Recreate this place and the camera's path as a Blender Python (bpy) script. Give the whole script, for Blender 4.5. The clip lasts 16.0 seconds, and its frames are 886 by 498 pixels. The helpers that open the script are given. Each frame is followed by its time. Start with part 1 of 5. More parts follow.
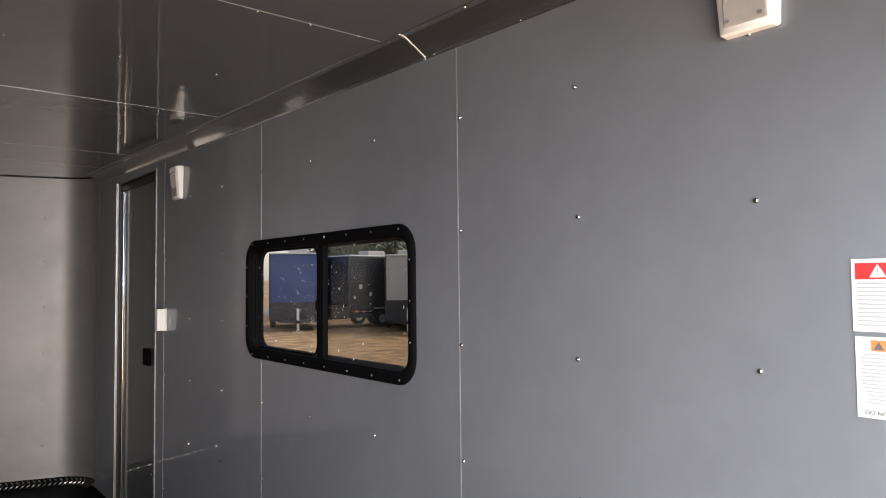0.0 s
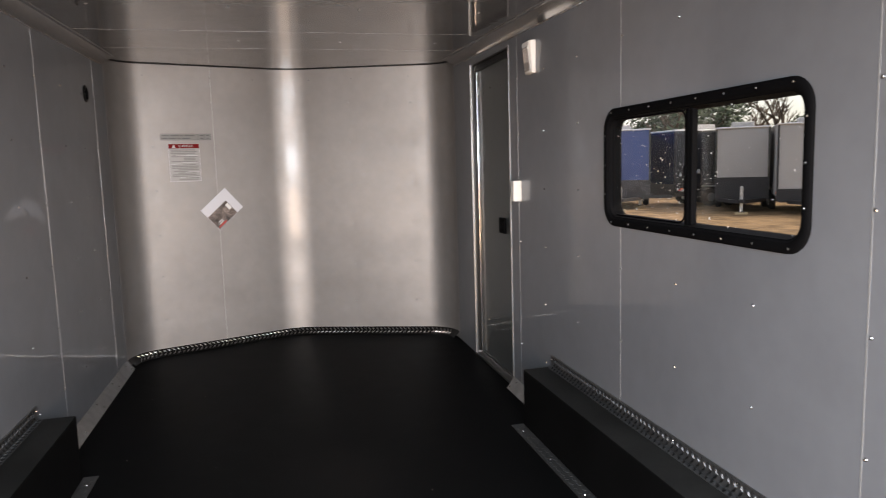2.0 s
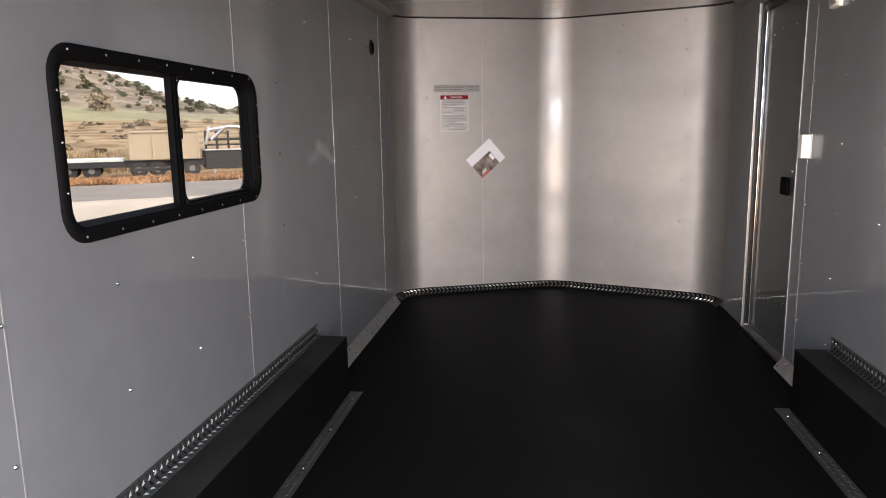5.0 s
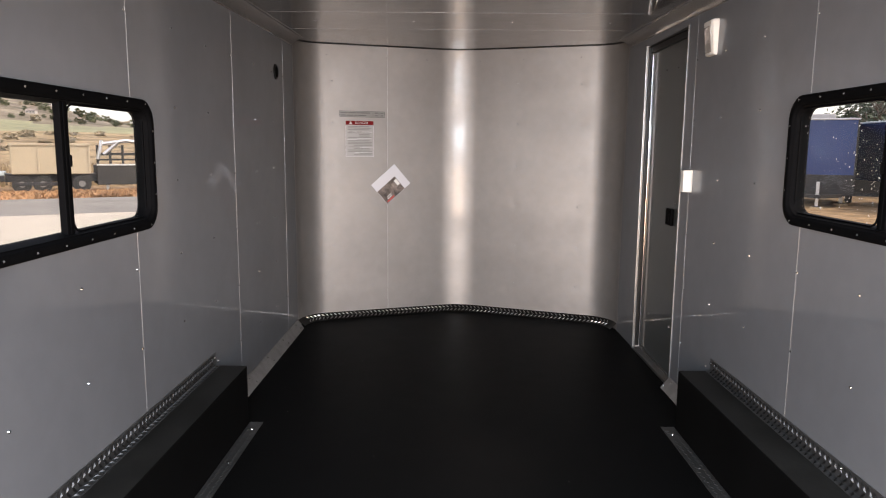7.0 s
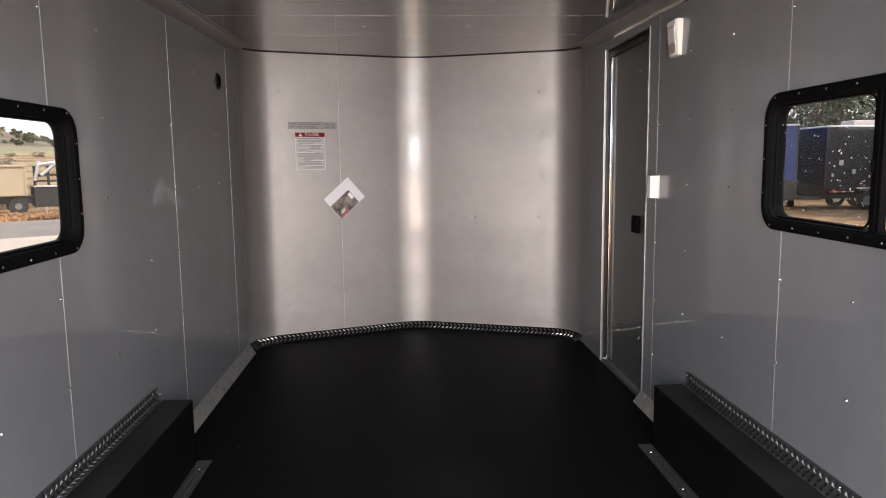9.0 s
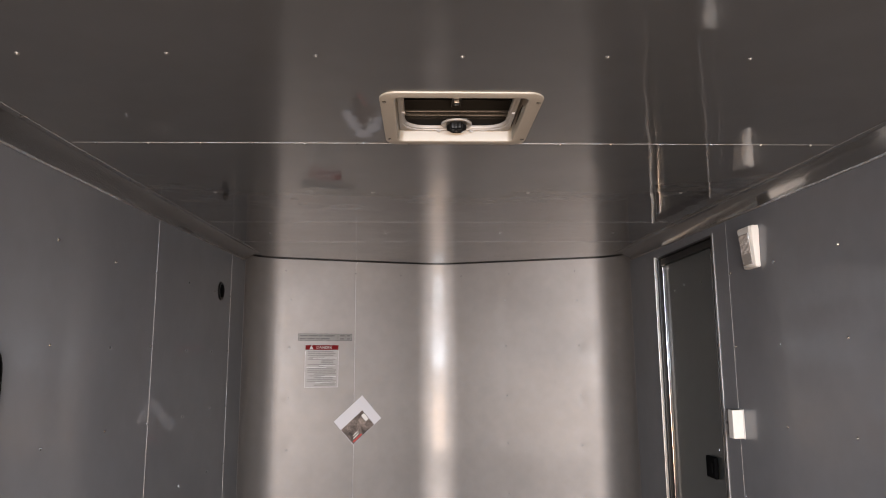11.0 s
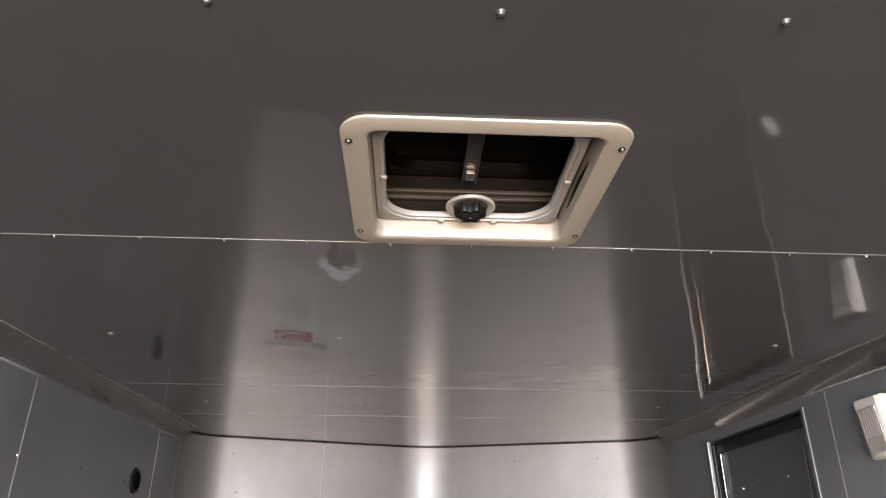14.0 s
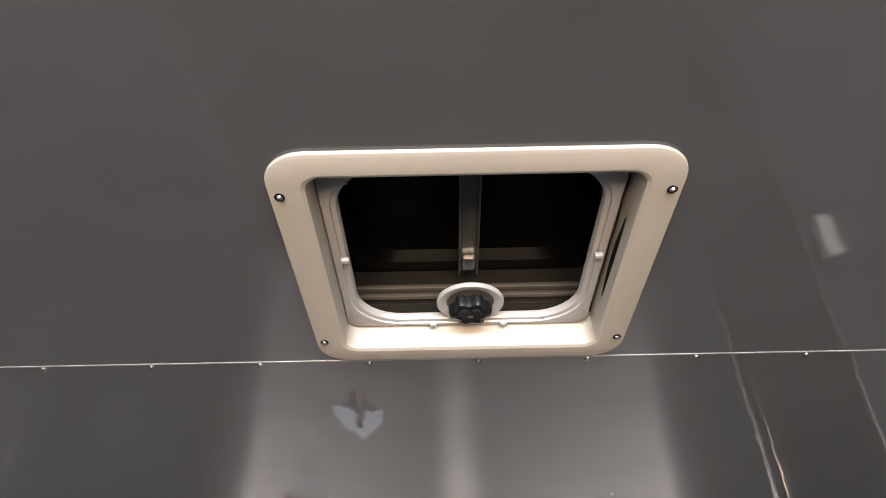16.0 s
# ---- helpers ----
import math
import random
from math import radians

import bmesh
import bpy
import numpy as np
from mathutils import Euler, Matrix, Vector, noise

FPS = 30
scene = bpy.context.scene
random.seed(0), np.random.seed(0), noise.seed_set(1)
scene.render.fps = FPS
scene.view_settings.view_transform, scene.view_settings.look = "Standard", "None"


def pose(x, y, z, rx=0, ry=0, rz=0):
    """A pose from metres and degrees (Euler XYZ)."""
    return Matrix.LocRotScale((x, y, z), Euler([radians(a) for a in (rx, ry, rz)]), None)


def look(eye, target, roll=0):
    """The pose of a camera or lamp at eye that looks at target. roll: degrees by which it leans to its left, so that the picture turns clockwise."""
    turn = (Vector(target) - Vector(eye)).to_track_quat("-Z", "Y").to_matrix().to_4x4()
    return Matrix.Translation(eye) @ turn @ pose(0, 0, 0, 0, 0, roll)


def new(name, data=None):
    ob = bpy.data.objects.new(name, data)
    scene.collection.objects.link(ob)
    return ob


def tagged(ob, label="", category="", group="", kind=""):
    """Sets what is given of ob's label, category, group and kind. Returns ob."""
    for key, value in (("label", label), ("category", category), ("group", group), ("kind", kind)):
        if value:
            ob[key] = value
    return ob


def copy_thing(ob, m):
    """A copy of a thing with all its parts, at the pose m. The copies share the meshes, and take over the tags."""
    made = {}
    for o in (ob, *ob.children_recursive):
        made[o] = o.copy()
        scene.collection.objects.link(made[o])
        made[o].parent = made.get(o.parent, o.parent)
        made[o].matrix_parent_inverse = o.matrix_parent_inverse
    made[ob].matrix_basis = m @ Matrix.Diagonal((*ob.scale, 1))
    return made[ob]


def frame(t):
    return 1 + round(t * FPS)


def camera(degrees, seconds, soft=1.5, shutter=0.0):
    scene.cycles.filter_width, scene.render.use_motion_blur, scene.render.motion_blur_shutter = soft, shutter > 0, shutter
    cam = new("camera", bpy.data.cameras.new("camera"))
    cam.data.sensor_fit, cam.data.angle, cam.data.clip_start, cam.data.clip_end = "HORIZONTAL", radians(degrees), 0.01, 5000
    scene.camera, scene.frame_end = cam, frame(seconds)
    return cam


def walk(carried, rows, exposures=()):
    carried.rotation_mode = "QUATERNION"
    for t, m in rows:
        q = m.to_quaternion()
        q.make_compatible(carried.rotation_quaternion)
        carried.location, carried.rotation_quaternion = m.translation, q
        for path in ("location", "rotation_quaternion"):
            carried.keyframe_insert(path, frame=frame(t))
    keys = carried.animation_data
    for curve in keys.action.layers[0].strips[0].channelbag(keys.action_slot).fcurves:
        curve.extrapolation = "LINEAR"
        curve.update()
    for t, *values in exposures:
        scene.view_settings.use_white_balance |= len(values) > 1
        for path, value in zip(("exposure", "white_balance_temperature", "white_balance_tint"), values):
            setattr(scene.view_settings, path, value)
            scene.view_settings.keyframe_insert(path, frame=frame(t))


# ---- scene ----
cam = camera(65.6, 16.0, soft=1.0, shutter=0.2)
PATH = [
    (0, (0.009, 0.627, 1.4), (1.286, 2.164, 1.49), -0.6),
    (0.5, (-0.003, 0.638, 1.388), (1.213, 2.226, 1.4), -0.3),
    (1, (-0.046, 0.657, 1.364), (1.001, 2.358, 1.26), -0.5),
    (1.5, (-0.102, 0.672, 1.353), (0.653, 2.514, 1.152), -1.0),
    (2, (-0.139, 0.694, 1.36), (0.326, 2.624, 1.119), -1.7),
    (2.5, (-0.102, 0.737, 1.341), (0.086, 2.713, 1.096), -2.0),
    (3, (-0.069, 0.742, 1.344), (-0.094, 2.724, 1.076), -1.7),
    (3.5, (-0.057, 0.742, 1.33), (-0.176, 2.715, 1.028), -1.6),
    (4, (-0.089, 0.744, 1.326), (-0.312, 2.701, 0.98), -1.1),
    (4.2, (-0.097, 0.746, 1.316), (-0.386, 2.695, 0.974), -1.0),
    (6.3, (-0.082, 0.722, 1.349), (-0.293, 2.68, 0.999), 0.1),
    (6.5, (-0.08, 0.719, 1.359), (-0.238, 2.683, 1.017), 0.2),
    (7, (-0.073, 0.707, 1.363), (-0.089, 2.686, 1.075), 0.5),
    (7.5, (-0.089, 0.697, 1.362), (0.015, 2.677, 1.107), 0.6),
    (8, (-0.124, 0.692, 1.342), (0.033, 2.671, 1.094), 0.2),
    (8.5, (-0.126, 0.726, 1.347), (0.023, 2.705, 1.1), -0.4),
    (9, (-0.103, 0.918, 1.342), (0.014, 2.899, 1.092), -0.7),
    (9.5, (-0.061, 1.128, 1.437), (-0.006, 3.116, 1.227), -1.1),
    (10, (-0.077, 1.23, 1.464), (-0.059, 3.229, 1.53), -0.4),
    (10.2, (-0.097, 1.293, 1.467), (-0.084, 3.289, 1.6), -0.2),
    (12.3, (-0.114, 1.811, 1.504), (0.036, 3.734, 2.034), -1.1),
    (12.5, (-0.102, 1.861, 1.519), (0.026, 3.778, 2.076), -0.8),
    (13, (-0.09, 1.938, 1.525), (-0.023, 3.838, 2.145), -0.1),
    (13.5, (-0.108, 2.114, 1.534), (-0.049, 3.996, 2.208), 0.5),
    (14, (-0.114, 2.305, 1.577), (-0.02, 4.128, 2.393), 0.2),
    (14.5, (-0.116, 2.455, 1.625), (0.043, 4.215, 2.562), -0.2),
    (15, (-0.079, 2.57, 1.656), (0.05, 4.252, 2.731), -1.1),
    (15.5, (-0.047, 2.6, 1.652), (0.016, 4.222, 2.82), -1.1),
    (16, (-0.044, 2.607, 1.654), (-0.051, 4.206, 2.854), -1.0),
]
walk(cam, [(t, look(eye, target, roll)) for t, eye, target, roll in PATH],
     [(0, 0.95, 7200, 21), (0.5, 0.92, 7250, 21), (1, 0.92, 7300, 21), (1.5, 1.22, 7300, 21), (2, 1.45, 7350, 22), (4, 1.50, 7350, 23), (9, 1.50, 7350, 23), (10, 1.38, 7300, 23), (12.5, 1.44, 7200, 23),
      (13, 1.72, 7150, 23), (13.5, 1.84, 7050, 22), (14.0, 2.00, 6850, 19), (14.5, 2.27, 6750, 18), (15, 2.38, 6650, 17), (16, 2.42, 6600, 17)])

# ---- light ----
world = bpy.data.worlds.new("sky")
scene.world = world
world.use_nodes = True
wn = world.node_tree
sky = wn.nodes.new("ShaderNodeTexSky")
sky.sky_type = "NISHITA"
sky.sun_disc = False
sky.sun_elevation = radians(46)
sky.sun_rotation = radians(116)
sky.air_density, sky.dust_density, sky.ozone_density = 1.0, 3.0, 1.0
wn.nodes["Background"].inputs[1].default_value = 0.12
haze = wn.nodes.new("ShaderNodeVectorMath")  # thin even cloud over the clear sky
haze.operation = "ADD"
haze.inputs[1].default_value = (2.3, 2.3, 2.35)
wn.links.new(sky.outputs[0], haze.inputs[0])
wn.links.new(haze.outputs[0], wn.nodes["Background"].inputs[0])
sun_data = bpy.data.lights.new("sun", "SUN")
sun_data.energy, sun_data.angle, sun_data.color = 1.5, radians(10), (1.0, 0.94, 0.85)
sun = new("sun", sun_data)
sun.matrix_world = look((6.2, -3.0, 7.2), (0, 0, 0))
# daylight that comes in by the open rear end: sky from above, the bright yard from below
def opening_light(name, z, height, tilt, watts, colour):
    d = bpy.data.lights.new(name, "AREA")
    d.shape, d.size, d.size_y, d.energy, d.color = "RECTANGLE", 2.36, height, watts, colour
    d.spread = radians(155)
    o = new(name, d)
    o.matrix_world = look((0, -0.18, z), (0, -0.18 + math.cos(radians(tilt)), z + math.sin(radians(tilt))))
    return o
opening_light("rear_opening_sky", 1.55, 0.95, -52, 160.0, (0.64, 0.855, 1.0))
opening_light("rear_opening_yard", 0.58, 1.00, 20, 52.0, (1.0, 0.765, 0.52))

# ---- materials ----
def mat(name, colour, rough=0.5, metal=0.0, coat=0.0, coat_rough=0.05, vary=0.0, scale=6.0, bump=0.0, bump_scale=40.0, rough_vary=0.0, wave=0.0, wave_scale=2.0, island=0.0, spec=0.5, ripple=0.3):
    m = bpy.data.materials.new(name)
    m.use_nodes = True
    nt = m.node_tree
    p = nt.nodes["Principled BSDF"]
    p.inputs["Base Color"].default_value = (*colour, 1)
    p.inputs["Roughness"].default_value = rough
    p.inputs["Metallic"].default_value = metal
    p.inputs["Specular IOR Level"].default_value = spec
    p.inputs["Coat Weight"].default_value = coat
    p.inputs["Coat Roughness"].default_value = coat_rough
    p.inputs["Coat IOR"].default_value = 1.5
    co = nt.nodes.new("ShaderNodeTexCoord")
    def noise_node(s, detail=4):
        n = nt.nodes.new("ShaderNodeTexNoise")
        n.inputs["Scale"].default_value, n.inputs["Detail"].default_value = s, detail
        nt.links.new(co.outputs["Object"], n.inputs["Vector"])
        return n
    def remap(src, lo, hi):
        r = nt.nodes.new("ShaderNodeMapRange")
        r.inputs["From Min"].default_value, r.inputs["From Max"].default_value = 0.3, 0.7
        r.inputs["To Min"].default_value, r.inputs["To Max"].default_value = lo, hi
        nt.links.new(src, r.inputs["Value"])
        return r.outputs[0]
    if vary or island:
        a = remap(noise_node(scale).outputs["Fac"], 1 - vary, 1 + vary)
        b = remap(noise_node(scale * 9).outputs["Fac"], 1 - vary * 0.6, 1 + vary * 0.6)
        mul = nt.nodes.new("ShaderNodeMath")
        mul.operation = "MULTIPLY"
        nt.links.new(a, mul.inputs[0]), nt.links.new(b, mul.inputs[1])
        last = mul.outputs[0]
        if island:
            g = nt.nodes.new("ShaderNodeNewGeometry")
            r = nt.nodes.new("ShaderNodeMapRange")
            r.inputs["To Min"].default_value, r.inputs["To Max"].default_value = 1 - island, 1 + island
            nt.links.new(g.outputs["Random Per Island"], r.inputs["Value"])
            m2 = nt.nodes.new("ShaderNodeMath")
            m2.operation = "MULTIPLY"
            nt.links.new(last, m2.inputs[0]), nt.links.new(r.outputs[0], m2.inputs[1])
            last = m2.outputs[0]
        v = nt.nodes.new("ShaderNodeVectorMath")
        v.operation = "SCALE"
        v.inputs[0].default_value = colour
        nt.links.new(last, v.inputs["Scale"])
        nt.links.new(v.outputs[0], p.inputs["Base Color"])
    if rough_vary:
        nt.links.new(remap(noise_node(scale * 2.3).outputs["Fac"], rough - rough_vary, rough + rough_vary), p.inputs["Roughness"])
    normal = broad = None
    for amount, s, dist in ((wave, wave_scale, 0.02), (wave * ripple, wave_scale * 3.7, 0.02), (bump, bump_scale, 0.002)):
        if amount:
            b = nt.nodes.new("ShaderNodeBump")
            b.inputs["Strength"].default_value, b.inputs["Distance"].default_value = amount, dist
            nt.links.new(noise_node(s, 1 if s < 15 else 4).outputs["Fac"], b.inputs["Height"])
            if normal:
                nt.links.new(normal, b.inputs["Normal"])
            normal = b.outputs[0]
            if s < 15:
                broad = normal
    if normal:
        nt.links.new(normal, p.inputs["Normal"])
    if broad:
        nt.links.new(broad, p.inputs["Coat Normal"])
    return m

PAINT = mat("charcoal_painted_sheet", (0.153, 0.160, 0.175), 0.52, 0.5, 0.48, 0.03, vary=0.06, scale=1.5, bump=0.04, bump_scale=500, rough_vary=0.03, wave=0.09, wave_scale=2.4)
# wall sheet toned lighter and warmer: yard light on the nose put into colour
LITNOSE = mat("lit_satin_nose_sheet", (0.238, 0.226, 0.220), 0.53, 0.85, 0.22, 0.09, vary=0.06, scale=1.5, bump=0.03, bump_scale=500, rough_vary=0.03, wave=0.07, wave_scale=2.4)
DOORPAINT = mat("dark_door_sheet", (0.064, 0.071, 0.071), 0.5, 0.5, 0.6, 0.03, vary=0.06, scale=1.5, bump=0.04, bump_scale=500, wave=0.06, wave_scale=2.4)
# darker copy of the wall sheet: the ceiling's weak light is in the colour
CEIL = mat("shaded_ceiling_sheet", (0.050, 0.052, 0.0565), 0.55, 0.25, 1.0, 0.045, vary=0.06, scale=1.5, bump=0.04, bump_scale=500, rough_vary=0.03, wave=0.11, wave_scale=3.2, ripple=0.32)
BACKING = mat("bare_aluminium_joint", (0.36, 0.36, 0.36), 0.4, 0.7, vary=0.08, scale=12)
TRIM = mat("charcoal_trim", (0.24, 0.24, 0.242), 0.17, 0.9, 0.6, 0.04, vary=0.05, scale=3, wave=0.04, wave_scale=3)
ALU = mat("mill_aluminium", (0.62, 0.62, 0.63), 0.32, 1.0, vary=0.1, scale=20, bump=0.05, bump_scale=300)
JAMB = mat("brushed_jamb", (0.20, 0.195, 0.19), 0.4, 0.85, vary=0.1, scale=8)
DULLJAMB = mat("dull_jamb", (0.17, 0.17, 0.17), 0.5, 0.8, vary=0.1, scale=8)
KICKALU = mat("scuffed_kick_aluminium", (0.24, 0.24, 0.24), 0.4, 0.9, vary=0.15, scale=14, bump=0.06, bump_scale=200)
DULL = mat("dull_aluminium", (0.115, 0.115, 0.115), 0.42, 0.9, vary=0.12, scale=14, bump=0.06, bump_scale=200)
# darkened copy of the nose bars' aluminium, shade put into the colour
TREAD = mat("darkened_tread_aluminium", (0.042, 0.042, 0.043), 0.45, 1.0, vary=0.08, scale=30)
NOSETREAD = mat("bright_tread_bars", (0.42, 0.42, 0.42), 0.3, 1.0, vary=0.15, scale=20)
# polished plate; the dark room it would mirror is painted into its colour
TREADPLATE = mat("dark_mirror_tread_plate", (0.05, 0.05, 0.05), 0.34, 1.0, vary=0.1, scale=20)
# aluminium plate, its dark reflection put into the base colour
TREADBASE = mat("darkened_tread_plate", (0.09, 0.09, 0.092), 0.45, 0.8, vary=0.2, scale=20)
SCREW = mat("zinc_screw", (0.32, 0.32, 0.32), 0.25, 1.0)
DARKSCREW = mat("painted_screw", (0.20, 0.20, 0.20), 0.35, 0.5)
RUBBER = mat("black_floor_covering", (0.0022, 0.0022, 0.0023), 0.55, spec=0.035, vary=0.03, scale=3, bump=0.12, bump_scale=260, rough_vary=0.012)
BOXBLACK = mat("black_undercoated_steel", (0.0025, 0.0025, 0.0026), 0.6, spec=0.03, vary=0.15, scale=5, bump=0.05, bump_scale=160)
# box black with brown dust, lightened for the light its top catches
LITDUSTBLACK = mat("lit_dusty_black_steel", (0.0095, 0.0092, 0.0087), 0.45, spec=0.07, vary=0.3, scale=4, bump=0.06, bump_scale=160)
WINBLACK = mat("black_window_frame", (0.002, 0.002, 0.0023), 0.75, 0.0, spec=0.03, vary=0.1, scale=12, bump=0.05, bump_scale=300)
BLACK = mat("black_plastic", (0.004, 0.004, 0.004), 0.4, spec=0.2, vary=0.1, scale=30)
WHITE = mat("white_plastic", (0.52, 0.50, 0.475), 0.38, vary=0.03, scale=9)
CREAM = mat("cream_plastic", (0.245, 0.224, 0.192), 0.42, vary=0.03, scale=7, bump=0.05, bump_scale=200)
SCREENWHITE = mat("white_screen_frame", (0.235, 0.235, 0.235), 0.4, vary=0.03, scale=9)
LENS = mat("frosted_lens", (0.24, 0.22, 0.20), 0.14, vary=0.05, scale=10)
LENSDARK = mat("ribbed_lens", (0.30, 0.27, 0.25), 0.15, vary=0.1, scale=30)
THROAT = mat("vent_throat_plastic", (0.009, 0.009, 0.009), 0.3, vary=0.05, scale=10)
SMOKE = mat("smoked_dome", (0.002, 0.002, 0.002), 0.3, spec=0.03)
RIBGREY = mat("grey_lid_rib", (0.042, 0.043, 0.044), 0.35)
PAPER = mat("white_label", (0.38, 0.38, 0.38), 0.5, vary=0.02, scale=20)
SILVERLABEL = mat("silver_label", (0.26, 0.255, 0.255), 0.55, 0.75)
GREYLABEL = mat("grey_label", (0.155, 0.152, 0.150), 0.5, 0.6)
DEEPRED = mat("deep_red_print", (0.13, 0.006, 0.008), 0.7, spec=0.1)
RED = mat("red_print", (0.42, 0.015, 0.015), 0.5)
ORANGE = mat("orange_print", (0.72, 0.12, 0.035), 0.5)
INK = mat("dark_print", (0.06, 0.06, 0.06), 0.5)
GREYPRINT = mat("pale_print", (0.60, 0.59, 0.58), 0.5)
GREYINK = mat("grey_print", (0.11, 0.11, 0.11), 0.5)
FAINTINK = mat("faint_grey_print", (0.20, 0.20, 0.205), 0.5)
FLYER = mat("white_flyer", (0.50, 0.50, 0.54), 0.3)
PHOTO = mat("brown_photo_print", (0.12, 0.095, 0.085), 0.25, vary=0.9, scale=14)

def glass(name, tint, least=0.012):
    m = bpy.data.materials.new(name)
    m.use_nodes = True
    nt = m.node_tree
    nt.nodes.remove(nt.nodes["Principled BSDF"])
    tr = nt.nodes.new("ShaderNodeBsdfTransparent")
    tr.inputs[0].default_value = (*tint, 1)
    gl = nt.nodes.new("ShaderNodeBsdfGlossy")
    gl.inputs["Roughness"].default_value = 0.02
    lw = nt.nodes.new("ShaderNodeLayerWeight")
    lw.inputs[0].default_value = 0.5
    pw = nt.nodes.new("ShaderNodeMath")
    pw.operation = "POWER"
    pw.inputs[1].default_value = 5.0
    nt.links.new(lw.outputs["Facing"], pw.inputs[0])
    fr = nt.nodes.new("ShaderNodeMath")
    fr.operation = "MULTIPLY_ADD"
    fr.inputs[1].default_value, fr.inputs[2].default_value = 0.35, least
    nt.links.new(pw.outputs[0], fr.inputs[0])
    mx = nt.nodes.new("ShaderNodeMixShader")
    nt.links.new(fr.outputs[0], mx.inputs[0])
    nt.links.new(tr.outputs[0], mx.inputs[1])
    nt.links.new(gl.outputs[0], mx.inputs[2])
    nt.links.new(mx.outputs[0], nt.nodes["Material Output"].inputs[0])
    return m

GLASS = glass("window_glass", (0.86, 0.89, 0.89))
HAZEGLASS = glass("dusty_window_glass", (0.76, 0.79, 0.78), 0.03)

# ---- mesh helpers ----
def part(name, bm, material, parent=None, label=""):
    me = bpy.data.meshes.new(name)
    bm.to_mesh(me)
    bm.free()
    me.materials.append(material)
    ob = new(name, me)
    ob.parent = parent
    if label:
        ob["label"] = label
    return ob

def base(name, label, category, group="", kind="", at=(0, 0, 0)):
    e = new(name)
    e.empty_display_size = 0.05
    e.location = at
    return tagged(e, label, category, group, kind)

def add_box(bm, x0, x1, y0, y1, z0, z1, bevel=0.0, seg=2):
    m = Matrix.Translation(((x0 + x1) / 2, (y0 + y1) / 2, (z0 + z1) / 2)) @ Matrix.Diagonal((x1 - x0, y1 - y0, z1 - z0, 1))
    r = bmesh.ops.create_cube(bm, size=1, matrix=m)
    if bevel:
        edges = list({e for v in r["verts"] for e in v.link_edges})
        bmesh.ops.bevel(bm, geom=edges, offset=bevel, segments=seg, affect="EDGES", profile=0.6)
    return r

def box(x0, x1, y0, y1, z0, z1, bevel=0.0, seg=2):
    bm = bmesh.new()
    add_box(bm, x0, x1, y0, y1, z0, z1, bevel, seg)
    return bm

def add_cyl(bm, r1, r2, depth, m, seg=16):
    return bmesh.ops.create_cone(bm, cap_ends=True, segments=seg, radius1=r1, radius2=r2, depth=depth, matrix=m)

def smooth(ob, angle=35):
    me = ob.data
    for p in me.polygons:
        p.use_smooth = True
    me.set_sharp_from_angle(angle=radians(angle))
    return ob

def prism(profile, axis_pts):
    """A closed profile of (a, b) pairs swept between two places: axis_pts is a function (a, b, end) -> xyz."""
    bm = bmesh.new()
    e0 = [bm.verts.new(axis_pts(a, b, 0)) for a, b in profile]
    e1 = [bm.verts.new(axis_pts(a, b, 1)) for a, b in profile]
    n = len(profile)
    for i in range(n):
        bm.faces.new((e0[i], e0[(i + 1) % n], e1[(i + 1) % n], e1[i]))
    bm.faces.new(e0[::-1]), bm.faces.new(e1)
    bmesh.ops.recalc_face_normals(bm, faces=bm.faces)
    return bm

def rounded(x0, x1, y0, y1, r, seg=6):
    pts = []
    for cx, cy, a0 in ((x1 - r, y1 - r, 0), (x0 + r, y1 - r, 90), (x0 + r, y0 + r, 180), (x1 - r, y0 + r, 270)):
        for i in range(seg + 1):
            a = radians(a0 + 90 * i / seg)
            pts.append((cx + r * math.cos(a), cy + r * math.sin(a)))
    return pts

def ring(loops, to_world, closed=True):
    """A band through loops of equal length, each a list of (a, b, c); closed joins the last to the first."""
    bm = bmesh.new()
    rows = [[bm.verts.new(to_world(*p)) for p in loop] for loop in loops]
    n = len(rows[0])
    pairs = list(zip(rows, rows[1:])) + ([(rows[-1], rows[0])] if closed else [])
    for a, b in pairs:
        for i in range(n):
            bm.faces.new((a[i], a[(i + 1) % n], b[(i + 1) % n], b[i]))
    bmesh.ops.recalc_face_normals(bm, faces=bm.faces)
    return bm

def sheet(cuts_a, cuts_b, keep, to_world, thick):
    """A flat sheet of cells between the cuts; keep(a, b) says which cells stay; thick is added along the third axis."""
    bm = bmesh.new()
    grid = {}
    def v(i, j, c):
        if (i, j, c) not in grid:
            grid[i, j, c] = bm.verts.new(to_world(cuts_a[i], cuts_b[j], thick * c))
        return grid[i, j, c]
    na, nb = len(cuts_a) - 1, len(cuts_b) - 1
    on = {(i, j) for i in range(na) for j in range(nb) if keep((cuts_a[i] + cuts_a[i + 1]) / 2, (cuts_b[j] + cuts_b[j + 1]) / 2)}
    for i, j in on:
        for c in (0, 1):
            bm.faces.new((v(i, j, c), v(i + 1, j, c), v(i + 1, j + 1, c), v(i, j + 1, c)))
        for di, dj, p, q in ((-1, 0, (0, 0), (0, 1)), (1, 0, (1, 0), (1, 1)), (0, -1, (0, 0), (1, 0)), (0, 1, (0, 1), (1, 1))):
            if (i + di, j + dj) not in on:
                bm.faces.new((v(i + p[0], j + p[1], 0), v(i + q[0], j + q[1], 0), v(i + q[0], j + q[1], 1), v(i + p[0], j + p[1], 1)))
    bmesh.ops.recalc_face_normals(bm, faces=bm.faces)
    return bm

